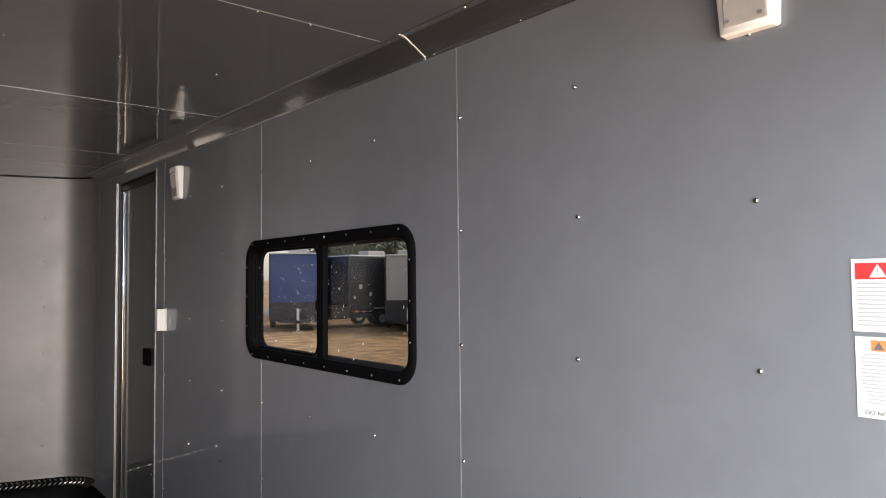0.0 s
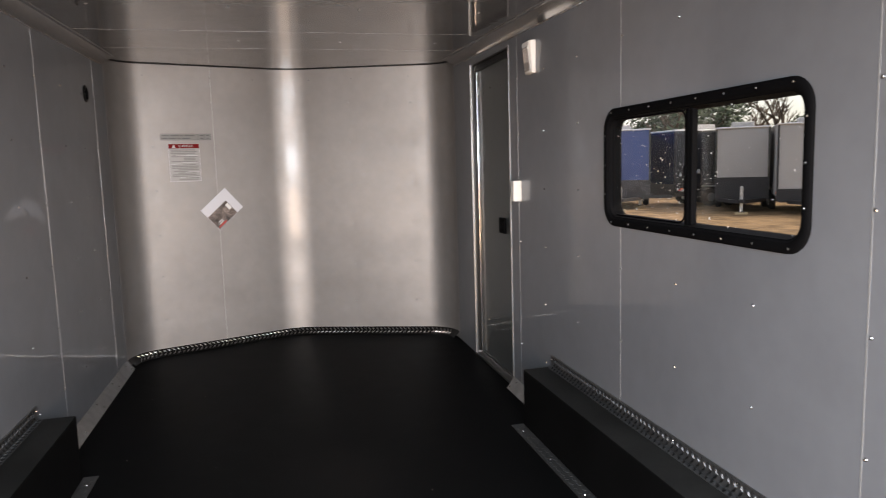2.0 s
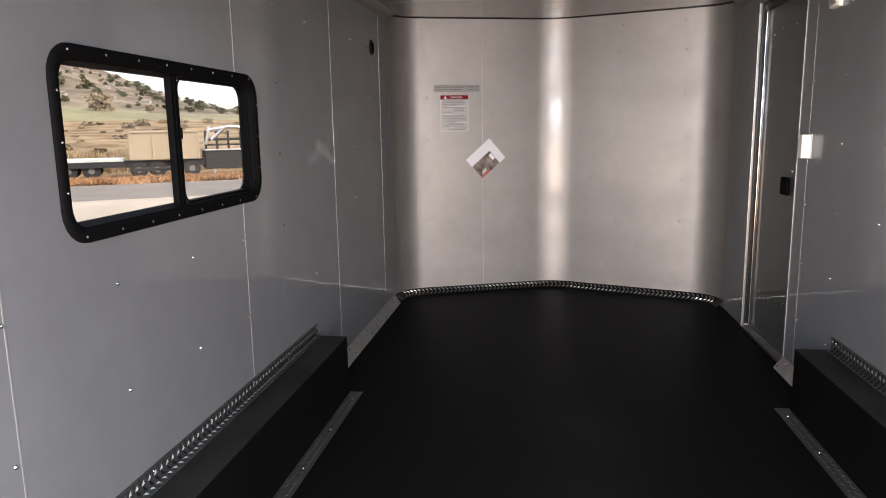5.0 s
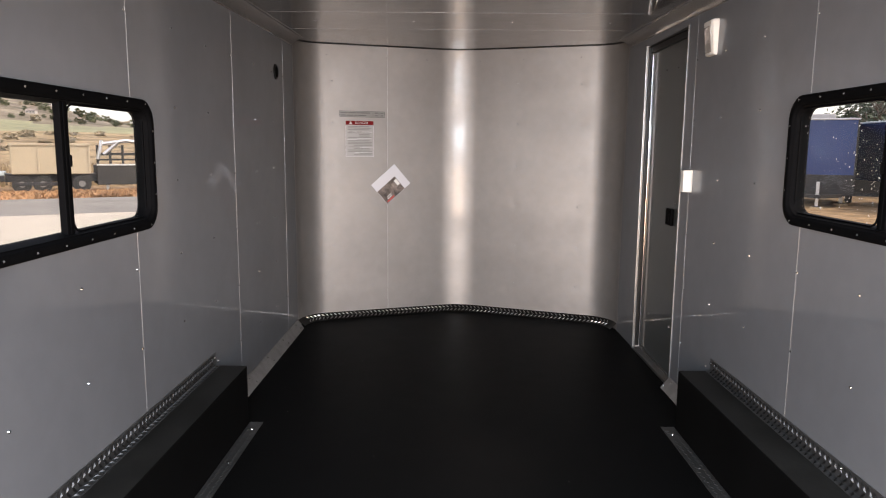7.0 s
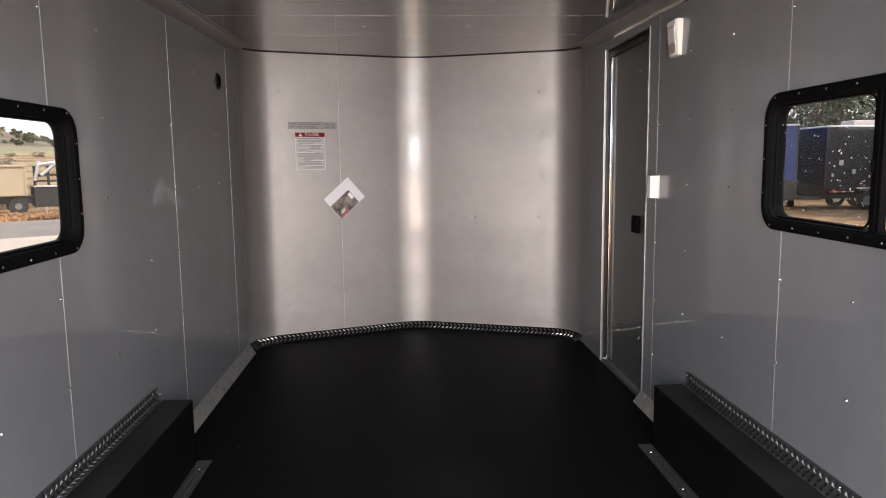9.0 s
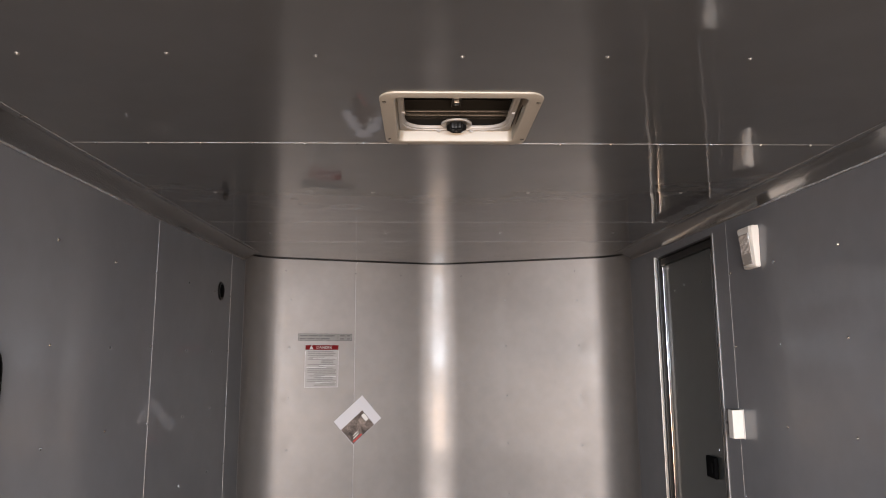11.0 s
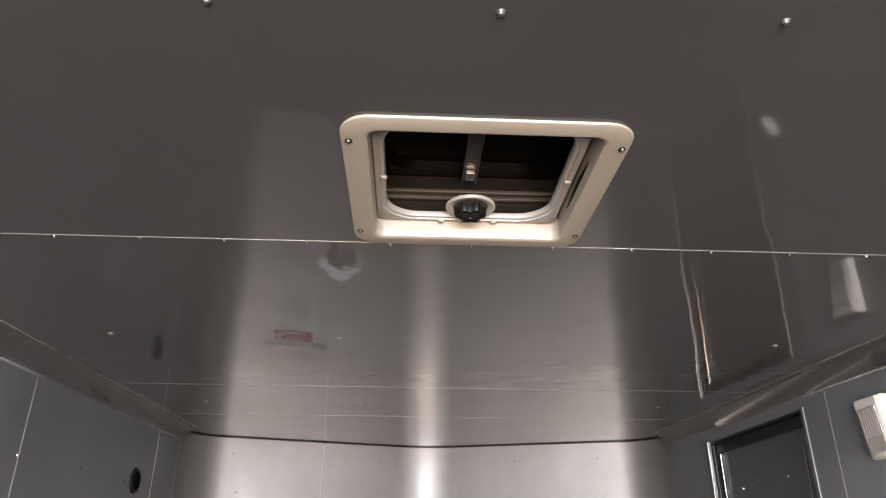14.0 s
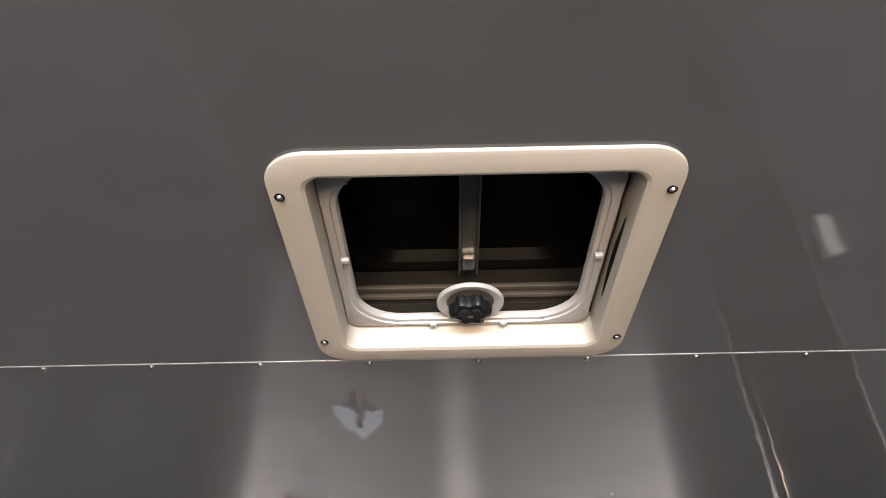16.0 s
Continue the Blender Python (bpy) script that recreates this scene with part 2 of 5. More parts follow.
# screws share three small meshes
def screw_mesh(name, material, r=0.0043, h=0.0038):
    bm = bmesh.new()
    add_cyl(bm, r * 1.25, r * 1.15, h * 0.3, Matrix.Translation((0, 0, h * 0.15)), 10)
    add_cyl(bm, r, r * 0.62, h * 0.7, Matrix.Translation((0, 0, h * 0.65)), 10)
    add_box(bm, -r * 0.5, r * 0.5, -r * 0.1, r * 0.1, h * 0.95, h * 1.03)
    me = bpy.data.meshes.new(name)
    bm.to_mesh(me)
    bm.free()
    me.materials.append(material)
    return me

SCREW_MESH = screw_mesh("screw", SCREW)
DARK_SCREW_MESH = screw_mesh("screw", DARKSCREW, 0.006, 0.0035)
WINDOW_SCREW_MESH = screw_mesh("screw", mat("bright_screw", (0.16, 0.16, 0.16), 0.3, 0.9), 0.0030, 0.0022)
CEIL_SCREW_MESH = screw_mesh("screw", mat("dull_screw", (0.12, 0.12, 0.12), 0.35, 0.6))
SMALL_SCREW_MESH = screw_mesh("screw", SCREW, 0.0034, 0.0026)
def screw(parent, place, normal, me=SCREW_MESH):
    ob = new("screw", me)
    ob.parent = parent
    ob.matrix_basis = Matrix.Translation(place) @ Vector(normal).to_track_quat("Z", "Y").to_matrix().to_4x4() @ Matrix.Rotation(random.uniform(0, 3), 4, "Z")
    return ob

# ---- plan ----
W = 1.22                       # half width inside
Y_REAR, Y_CURVE = -0.15, 5.83  # rear opening; where the side walls begin to bend into the nose
GROUND = -0.60
T = 0.004                      # sheet thickness
WALL = 0.045                   # whole wall thickness
def ceil_z(y):
    return 2.10 + (0.020 if y > 3.452 else 0.010) * (y - 3.452)

WINDOWS = {1: (2.207, 3.365, 1.090, 1.570), -1: (2.212, 3.380, 1.051, 1.536)}  # y and z of the window flanges on either side
DOOR_Y0, DOOR_Y1, DOOR_Z0, DOOR_Z1 = 4.575, 5.345, 0.02, 2.036

def nose_plan(inset=0.0):
    """The nose in plan from the right side wall to the left one: a bent corner, a flat, a rounded middle, a flat, a bent corner."""
    slope = radians(20)
    half = []
    rc, apex_y = 0.26 - inset, 6.48 - inset / math.cos(slope)
    w = W - inset
    corner_y = apex_y - w * math.tan(slope)
    tl = rc * math.tan(radians(70) / 2)
    cx, cy = w - rc, corner_y - tl
    for i in range(11):
        a = radians(70) * i / 10
        half.append((cx + rc * math.cos(a), cy + rc * math.sin(a)))
    rm = 0.43
    tm = rm * math.tan(slope / 2)
    my = apex_y - rm / math.cos(slope)
    for i in range(9):
        a = radians(70 + 20 * i / 8)
        half.append((rm * math.cos(a), my + rm * math.sin(a)))
    return half + [(-x, y) for x, y in half[-2::-1]]

NOSE = nose_plan()

# ---- floor ----
bm = bmesh.new()
outline = [(-W - 0.02, Y_REAR), (W + 0.02, Y_REAR)] + [(x, y) for x, y in nose_plan(-0.01)]
for z in (0.0, -0.08):
    bm.faces.new([bm.verts.new((x, y, z)) for x, y in outline])
bm.verts.ensure_lookup_table()
n = len(outline)
for i in range(n):
    bm.faces.new((bm.verts[i], bm.verts[(i + 1) % n], bm.verts[n + (i + 1) % n], bm.verts[n + i]))
bmesh.ops.recalc_face_normals(bm, faces=bm.faces)
floor = part("floor", bm, RUBBER)
tagged(floor, "black rubber floor covering with a faint sheen", "floor", kind="structure")

# ---- side walls: an outer skin with openings, inner sheets with narrow bright joints, screws ----
SEAMS = {1: (Y_REAR, 0.805, 2.02, 3.235, 4.436, Y_CURVE), -1: (Y_REAR, 0.785, 2.0, 3.212, 4.405, 5.528, Y_CURVE)}
STUDS = 0.405

def in_window(side, y, z, m=0.0):
    WIN_Y0, WIN_Y1, WIN_Z0, WIN_Z1 = WINDOWS[side]
    return WIN_Y0 + 0.035 - m < y < WIN_Y1 - 0.035 + m and WIN_Z0 + 0.035 - m < z < WIN_Z1 - 0.035 + m

def in_door(side, y, z, m=0.0):
    return side == 1 and DOOR_Y0 - m < y < DOOR_Y1 + m and z < DOOR_Z1 + m

def build_wall(side, name):
    WIN_Y0, WIN_Y1, WIN_Z0, WIN_Z1 = WINDOWS[side]
    cuts_y = sorted({Y_REAR, Y_CURVE, WIN_Y0 + 0.035, WIN_Y1 - 0.035, DOOR_Y0, DOOR_Y1})
    cuts_z = sorted({-0.08, 0.0, WIN_Z0 + 0.035, WIN_Z1 - 0.035, DOOR_Z0, DOOR_Z1, 2.2})
    bm = sheet(cuts_y, cuts_z, lambda y, z: not in_window(side, y, z) and not in_door(side, y, z), lambda a, b, c: (side * (W + T + 0.002 + c), a, b), WALL)
    wall = part(name, bm, BACKING)
    tagged(wall, "charcoal painted metal trailer wall with bright seams and screws", "wall", kind="structure")
    seams = SEAMS[side]
    for y0, y1 in zip(seams, seams[1:]):
        ya, yb = y0 + 0.0022, y1 - 0.0022
        cy = sorted({y for y in (ya, yb, WIN_Y0 + 0.035, WIN_Y1 - 0.035, DOOR_Y0, DOOR_Y1) if ya <= y <= yb})
        cz = sorted({0.0, WIN_Z0 + 0.035, WIN_Z1 - 0.035, DOOR_Z1, 2.16})
        bm = sheet(cy, cz, lambda y, z: not in_window(side, y, z) and not in_door(side, y, z), lambda a, b, c: (side * (W + c), a, b), T)
        part("panel", bm, PAINT, wall)
    for y in seams[1:-1]:
        for z0, z1 in ((0.07, WIN_Z0 - 0.002), (WIN_Z1 + 0.002, ceil_z(y) - 0.0545)) if WIN_Y0 < y < WIN_Y1 else ((0.07, ceil_z(y) - 0.0545),):
            part("seam_edge", box(*sorted((side * (W - 0.0006), side * (W + 0.002))), y - 0.0021, y + 0.0021, z0, z1), BACKING, wall, "bright bare sheet edge")
    cols = []
    for s0 in seams[1:-1]:
        cols += [s0 - 0.012, s0 + STUDS, s0 + 2 * STUDS]
    cols += [seams[1] - STUDS, seams[1] - 2 * STUDS]
    for y in cols:
        if y > 5.6:
            continue
        for z in (0.305, 0.612, 0.918, 1.226, 1.530, 1.838):
            if in_window(side, y, z, 0.06) or in_door(side, y, z, 0.06) or (z < 0.4 and 1.9 < y < 4.02):
                continue
            screw(wall, (side * W, y + random.uniform(-0.006, 0.006), z + random.uniform(-0.008, 0.008)), (-side, 0, 0))
    return wall

wall_right = build_wall(1, "wall_right")
wall_left = build_wall(-1, "wall_left")

# ---- nose wall ----
def strip_wall(plan, z0, z1f, thick, name, material, parent=None):
    bm = bmesh.new()
    rows = []
    for i, (x, y) in enumerate(plan):
        a, b = plan[max(0, i - 1)], plan[min(len(plan) - 1, i + 1)]
        d = Vector((b[0] - a[0], b[1] - a[1])).normalized()
        nx, ny = d.y, -d.x
        ox, oy = x + nx * thick, y + ny * thick
        rows.append([bm.verts.new(p) for p in ((x, y, z0), (x, y, z1f(y)), (ox, oy, z1f(y)), (ox, oy, z0))])
    for r, s in zip(rows, rows[1:]):
        for k in range(4):
            bm.faces.new((r[k], r[(k + 1) % 4], s[(k + 1) % 4], s[k]))
    bm.faces.new(rows[0]), bm.faces.new(rows[-1][::-1])
    bmesh.ops.recalc_face_normals(bm, faces=bm.faces)
    return smooth(part(name, bm, material, parent), 50)

def resample(plan, step=0.02):
    out = [plan[0]]
    for a, b in zip(plan, plan[1:]):
        d = math.dist(a, b)
        k = max(1, round(d / step))
        out += [(a[0] + (b[0] - a[0]) * i / k, a[1] + (b[1] - a[1]) * i / k) for i in range(1, k + 1)]
    return out

nose_fine = [(W, Y_CURVE - 0.0)] + NOSE + [(-W, Y_CURVE - 0.0)]
wall_nose = strip_wall([(x * 1.004, y + 0.006) for x, y in nose_fine], -0.08, lambda y: 2.2, WALL, "wall_nose", BACKING)
tagged(wall_nose, "glossy grey metal nose wall bent to a shallow point", "wall", kind="structure")
dense = resample(nose_fine, 0.03)
cut = min(range(len(dense)), key=lambda i: abs(dense[i][0] + 0.56) + (10 if dense[i][1] < 5.9 else 0))
def nudge(a, b, d):
    k = d / math.dist(a, b)
    return (a[0] + (b[0] - a[0]) * k, a[1] + (b[1] - a[1]) * k)
NOSE_SCREWS = [(x, z) for x in (-0.985, -0.565, 0.47, 0.94) for z in (0.27, 0.59, 0.91, 1.235, 1.56, 1.875)]
def dent(x, y, z):
    d = 0.0005 * math.sin(2 * math.pi * (z - 0.27) / 0.322) * max(0.0, min(1.0, (y - 5.9) / 0.15)) + 0.0016 * noise.noise(Vector((x * 2.1, z * 3.3, 4)))
    if y > 5.95:
        for sx, sz in NOSE_SCREWS:
            r2 = (x - sx) ** 2 + (z - sz) ** 2
            if r2 < 0.01:
                d += 0.0016 * math.exp(-r2 / 0.0009)
    return d
def nose_sheet(plan):
    plan = resample(plan, 0.018)
    zs = [2.13 * k / 116 for k in range(117)] + [2.168]
    vs, fs = [], []
    n, m = len(plan), len(zs)
    for layer in (0, 1):
        for i, (x, y) in enumerate(plan):
            a, c = plan[max(0, i - 1)], plan[min(n - 1, i + 1)]
            d = Vector((c[0] - a[0], c[1] - a[1])).normalized()
            for z in zs:
                k = dent(x, y, z) if abs(x) < W - 0.01 else 0.0
                k = max(-0.002, min(0.003, k)) + layer * T
                vs.append((x + d.y * k, y - d.x * k, z))
    at = lambda l, i, j: (l * n + i) * m + j
    for i in range(n - 1):
        for j in range(m - 1):
            fs.append((at(0, i, j), at(0, i, j + 1), at(0, i + 1, j + 1), at(0, i + 1, j)))
        fs.append((at(0, i, 0), at(0, i + 1, 0), at(1, i + 1, 0), at(1, i, 0)))
    for i in (0, n - 1):
        fs.append((at(0, i, 0), at(0, i, m - 1), at(1, i, m - 1), at(1, i, 0)))
    for i in range(n - 1):
        fs.append((at(1, i, 0), at(1, i + 1, 0), at(1, i + 1, m - 1), at(1, i, m - 1)))
    me = bpy.data.meshes.new("panel")
    me.from_pydata(vs, [], fs)
    me.materials.append(LITNOSE)
    ob = new("panel", me)
    ob.parent = wall_nose
    return smooth(ob, 50)
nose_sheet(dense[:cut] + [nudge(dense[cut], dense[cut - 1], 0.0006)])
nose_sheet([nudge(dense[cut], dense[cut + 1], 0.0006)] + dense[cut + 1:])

def on_nose(x):
    """Place and inward normal of the nose wall at that x."""
    for a, b in zip(NOSE, NOSE[1:]):
        if b[0] <= x <= a[0]:
            k = (x - a[0]) / (b[0] - a[0])
            d = Vector((b[0] - a[0], b[1] - a[1])).normalized()
            return Vector((x, a[1] + (b[1] - a[1]) * k, 0)), Vector((-d.y, d.x, 0))
    return None

p, nrm = on_nose(dense[cut][0])
joint_m = Matrix((Vector((0, 0, 1)).cross(nrm), nrm, Vector((0, 0, 1)))).transposed().to_4x4()
joint_m.translation = p
bm = box(-0.0013, 0.0013, -0.003, 0.0012, 0.05, 2.135)
bmesh.ops.transform(bm, matrix=joint_m, verts=bm.verts)
part("seam_edge", bm, BACKING, wall_nose, "bright bare sheet edge")
for x, z in NOSE_SCREWS:
    p, nrm = on_nose(x)
    z += random.uniform(-0.01, 0.01)
    screw(wall_nose, p + Vector((0, 0, z)) - nrm * max(0.0, dent(p.x, p.y, z)), nrm, DARK_SCREW_MESH)

for x in (-1.02, -0.57, -0.26, 0.17, 0.50, 0.93):
    p, nrm = on_nose(x)
    screw(wall_nose, p + Vector((0, 0, 2.068)) - nrm * max(0.0, dent(p.x, p.y, 2.068)), nrm, CEIL_SCREW_MESH)

# ---- ceiling ----
CEIL_SEAMS = (Y_REAR, 1.03, 2.24, 3.452, 4.742, 5.372, 6.55)
VENT_X, VENT_Y, VENT_HX, VENT_HY = -0.014, 3.241, 0.170, 0.166
def ceiling_mesh(lift, thick, gap):
    bm = bmesh.new()
    for k, (y0, y1) in enumerate(zip(CEIL_SEAMS, CEIL_SEAMS[1:])):
        ya, yb = y0 + gap, y1 - gap
        xs = [-W - 0.03, W + 0.03]
        ys = [ya, yb]
        if ya < VENT_Y < yb:
            xs, ys = [xs[0], VENT_X - VENT_HX, VENT_X + VENT_HX, xs[1]], [ya, VENT_Y - VENT_HY, VENT_Y + VENT_HY, yb]
        tmp = sheet(xs, ys, lambda a, b: not (abs(a - VENT_X) < VENT_HX and abs(b - VENT_Y) < VENT_HY), lambda a, b, c: (a, b, ceil_z(b) + lift + c), thick)
        me = bpy.data.meshes.new("tmp")
        tmp.to_mesh(me)
        tmp.free()
        bm.from_mesh(me)
        bpy.data.meshes.remove(me)
    return bm

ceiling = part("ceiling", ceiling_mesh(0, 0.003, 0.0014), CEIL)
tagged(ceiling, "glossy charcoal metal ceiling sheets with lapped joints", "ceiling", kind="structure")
roof = part("roof_backing", ceiling_mesh(0.0035, 0.04, 0.0), BACKING)
tagged(roof, "bare aluminium roof skin above the ceiling sheets", "roof", kind="structure")
for y in CEIL_SEAMS[1:-1]:
    part("seam_edge", box(-W + 0.10, W - 0.10, y - 0.0013, y + 0.0013, ceil_z(y) - 0.0006, ceil_z(y) + 0.002), BACKING if y < 4 else DULL, ceiling)
for y in (0.6, 0.95, 1.65, 2.850):
    for i in range(9):
        x = -1.234 + 0.302 * i
        if abs(x) < 1.13:
            screw(ceiling, (x, y + random.uniform(-0.004, 0.004), ceil_z(y)), (0, 0, -1), CEIL_SCREW_MESH)
for y in (2.248, 3.460, 4.750):
    for i in range(15):
        x = -1.055 + 0.1505 * i
        screw(ceiling, (x, y, ceil_z(y)), (0, 0, -1), SMALL_SCREW_MESH)
for y in (4.10, 5.06):
    for i in range(4):
        screw(ceiling, (-0.9 + 0.6 * i, y, ceil_z(y)), (0, 0, -1), DARK_SCREW_MESH)

# ---- cove trims between walls and ceiling ----
def cove(side):
    thing = base("cove_trim", "charcoal angled metal trim between wall and ceiling", "trim", kind="structure")
    lengths = ((Y_REAR, 2.156), (2.160, 3.452), (3.4525, 5.80))
    prof = [(0.0, -0.054), (0.0022, -0.0545), (0.0034, -0.053), (0.0042, -0.047), (0.074, -0.0048), (0.080, -0.0032), (0.092, -0.0026), (0.093, -0.001), (0.093, 0.0), (0.0, 0.0)]
    for y0, y1 in lengths:
        def at(a, b, end):
            y = (y0, y1)[end]
            return (side * (W - a), y, ceil_z(y) + b)
        part("cove_strip", prism(prof, at), TRIM, thing)
    joint = [(0.0, -0.056), (0.0042, -0.0565), (0.0062, -0.0485), (0.0755, -0.0068), (0.094, -0.0045), (0.095, 0.0), (0.0, 0.0)]
    def at2(a, b, end):
        y = (2.1520, 2.1640)[end]
        return (side * (W - a), y, ceil_z(y) + b)
    part("joint_clip", prism(joint, at2), ALU, thing, "bright aluminium joint strip")
    for k in range(17):
        y = 0.1 + 0.335 * k
        if y < 5.6:
            screw(thing, (side * (W - 0.003), y, ceil_z(y) - 0.050), (-side, 0, 0), SMALL_SCREW_MESH)
            screw(thing, (side * (W - 0.086), y + 0.11, ceil_z(y) - 0.0035), (0, 0, -1), SMALL_SCREW_MESH)
    return thing

cove(1), cove(-1)
plan_in = resample(nose_plan(0.004), 0.03)
bead = strip_wall(plan_in, 2.118, lambda y: ceil_z(y) - 0.0005, -0.010, "nose_bead", BLACK)
for v in bead.data.vertices:
    if v.co.z < 2.1185:
        v.co.z = ceil_z(v.co.y) - 0.006
tagged(bead, "thin dark sealing bead under the ceiling edge", "trim", kind="structure")

# ---- diamond tread ----
def add_diamond(bm, m, length=0.022, width=0.0075, height=0.0022):
    vs = [bm.verts.new(m @ Vector(p)) for p in ((-length / 2, 0, 0), (0, -width / 2, 0), (length / 2, 0, 0), (0, width / 2, 0), (-length * 0.2, 0, height), (length * 0.2, 0, height))]
    for f in ((0, 1, 4), (1, 5, 4), (1, 2, 5), (2, 3, 5), (3, 4, 5), (3, 0, 4)):
        bm.faces.new([vs[i] for i in f])

def tread_field(u0, u1, v0, v1, to_matrix, pitch=0.022, rows=0, slanted=False):
    bm = bmesh.new()
    nu, nv = int((u1 - u0) / pitch), rows or max(1, int((v1 - v0) / pitch))
    for i in range(nu):
        for j in range(nv):
            u, v = u0 + (i + 0.5) * pitch, v0 + (j + 0.5) * (v1 - v0) / nv
            add_diamond(bm, to_matrix(u, v) @ Matrix.Rotation(radians(45 if (j if slanted else i + j) % 2 else -45), 4, "Z"), pitch * (1.15 if slanted else 0.98), pitch * 0.36, pitch * (0.16 if slanted else 0.08))
    bmesh.ops.recalc_face_normals(bm, faces=bm.faces)
    return bm

# tread strip round the nose, at the floor
nose_trim = base("nose_tread_trim", "bright diamond tread aluminium strip along the nose wall foot", "trim", kind="structure")
def nose_strip(inset0, z0, inset1, z1):
    a, b = nose_plan(inset0), nose_plan(inset1)
    bm = bmesh.new()
    rows = []
    for (x0, y0), (x1, y1) in zip(a, b):
        rows.append([bm.verts.new(p) for p in ((x0, y0, z0), (x1, y1, z1), (x1, y1 + 0.001, z1 - 0.004), (x0 * 0.999, y0 + 0.001, z0 - 0.003))])
    for r, t in zip(rows, rows[1:]):
        for k in range(4):
            bm.faces.new((r[k], r[(k + 1) % 4], t[(k + 1) % 4], t[k]))
    bm.faces.new(rows[0]), bm.faces.new(rows[-1][::-1])
    bmesh.ops.recalc_face_normals(bm, faces=bm.faces)
    return bm
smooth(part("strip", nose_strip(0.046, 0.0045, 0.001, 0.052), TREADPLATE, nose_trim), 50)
foot = resample(nose_plan(0.0235), 0.02)[3:-3]
arc = [0.0]
for a, b in zip(foot, foot[1:]):
    arc.append(arc[-1] + math.dist(a, b))
def nose_matrix(u, v):
    i = min(range(len(arc)), key=lambda k: abs(arc[k] - u))
    i = min(max(i, 1), len(arc) - 2)
    a, b = Vector((*foot[i - 1], 0)), Vector((*foot[i + 1], 0))
    d = (b - a).normalized()
    inward = Vector((-d.y, d.x, 0))
    up = (Vector((0, 0, 1)) - inward * 0.947).normalized()
    nrm = d.cross(up).normalized()
    if nrm.z < 0:
        nrm.negate()
    m = Matrix((d, up, nrm)).transposed().to_4x4()
    m.translation = Vector((*foot[i], 0.0283)) + d * (u - arc[i]) + up * v + nrm * 0.0002
    return m
tagged(part("tread", tread_field(0.01, arc[-1] - 0.01, -0.030, 0.028, nose_matrix, 0.033, 2, True), NOSETREAD, nose_trim), kind="stuff")

# ---- wheel boxes with their trims ----
BOX_Y0, BOX_Y1, BOX_X, BOX_Z = 1.95, 3.965, 1.058, 0.298
def wheel_box(side):
    thing = base("wheel_box", "long black steel wheel box against the wall", "wheel box", "wheel boxes")
    x0, x1 = sorted((side * BOX_X, side * (W - 0.001)))
    part("body", box(x0, x1, BOX_Y0, BOX_Y1, 0.001, BOX_Z, 0.006), BOXBLACK, thing)
    # added thin sheet that carries the lighter tone of the lit top
    part("top_cover", box(*sorted((side * (BOX_X + 0.003), side * (W - 0.001))), BOX_Y0 + 0.003, BOX_Y1 - 0.003, BOX_Z - 0.001, BOX_Z + 0.001), LITDUSTBLACK, thing, "dusty black top toned lighter for light from above")
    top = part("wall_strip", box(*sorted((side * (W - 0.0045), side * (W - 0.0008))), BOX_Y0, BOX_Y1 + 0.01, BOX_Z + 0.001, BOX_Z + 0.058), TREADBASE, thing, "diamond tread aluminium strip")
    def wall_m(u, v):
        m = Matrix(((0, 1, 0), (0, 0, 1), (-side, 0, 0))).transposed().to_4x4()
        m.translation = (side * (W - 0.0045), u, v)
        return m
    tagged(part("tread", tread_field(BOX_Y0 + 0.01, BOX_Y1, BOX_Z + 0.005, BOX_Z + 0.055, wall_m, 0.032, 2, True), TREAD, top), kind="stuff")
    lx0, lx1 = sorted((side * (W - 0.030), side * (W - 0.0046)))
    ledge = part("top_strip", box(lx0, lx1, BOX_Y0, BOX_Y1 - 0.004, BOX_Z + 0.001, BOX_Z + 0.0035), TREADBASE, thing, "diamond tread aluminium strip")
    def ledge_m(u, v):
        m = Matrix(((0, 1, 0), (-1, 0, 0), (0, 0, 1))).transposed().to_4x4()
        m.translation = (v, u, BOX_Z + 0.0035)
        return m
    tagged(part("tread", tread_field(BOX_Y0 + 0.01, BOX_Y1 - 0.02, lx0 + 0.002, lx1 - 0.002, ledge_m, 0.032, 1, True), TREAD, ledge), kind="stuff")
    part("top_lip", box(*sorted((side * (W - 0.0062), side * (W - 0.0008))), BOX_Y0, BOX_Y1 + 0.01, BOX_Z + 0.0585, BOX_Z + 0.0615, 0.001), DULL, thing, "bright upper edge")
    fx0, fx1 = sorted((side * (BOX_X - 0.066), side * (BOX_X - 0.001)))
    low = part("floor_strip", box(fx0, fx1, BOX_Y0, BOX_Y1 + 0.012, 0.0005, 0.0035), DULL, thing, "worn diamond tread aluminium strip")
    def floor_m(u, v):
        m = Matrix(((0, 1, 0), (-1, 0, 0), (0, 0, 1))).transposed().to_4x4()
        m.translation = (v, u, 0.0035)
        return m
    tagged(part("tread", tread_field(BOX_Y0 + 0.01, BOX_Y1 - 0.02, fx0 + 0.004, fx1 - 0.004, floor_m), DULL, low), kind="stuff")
    for k in range(6):
        y = BOX_Y1 - 0.05 - 0.36 * k
        screw(thing, (side * (W - 0.0045), y, BOX_Z + 0.045), (-side, 0, 0))
        screw(thing, (side * (BOX_X - 0.035), y - 0.03, 0.0035), (0, 0, 1))
    screw(thing, (side * (W - 0.0045), BOX_Y1, BOX_Z + 0.04), (-side, 0, 0))
    return thing

wheel_box(1), wheel_box(-1)

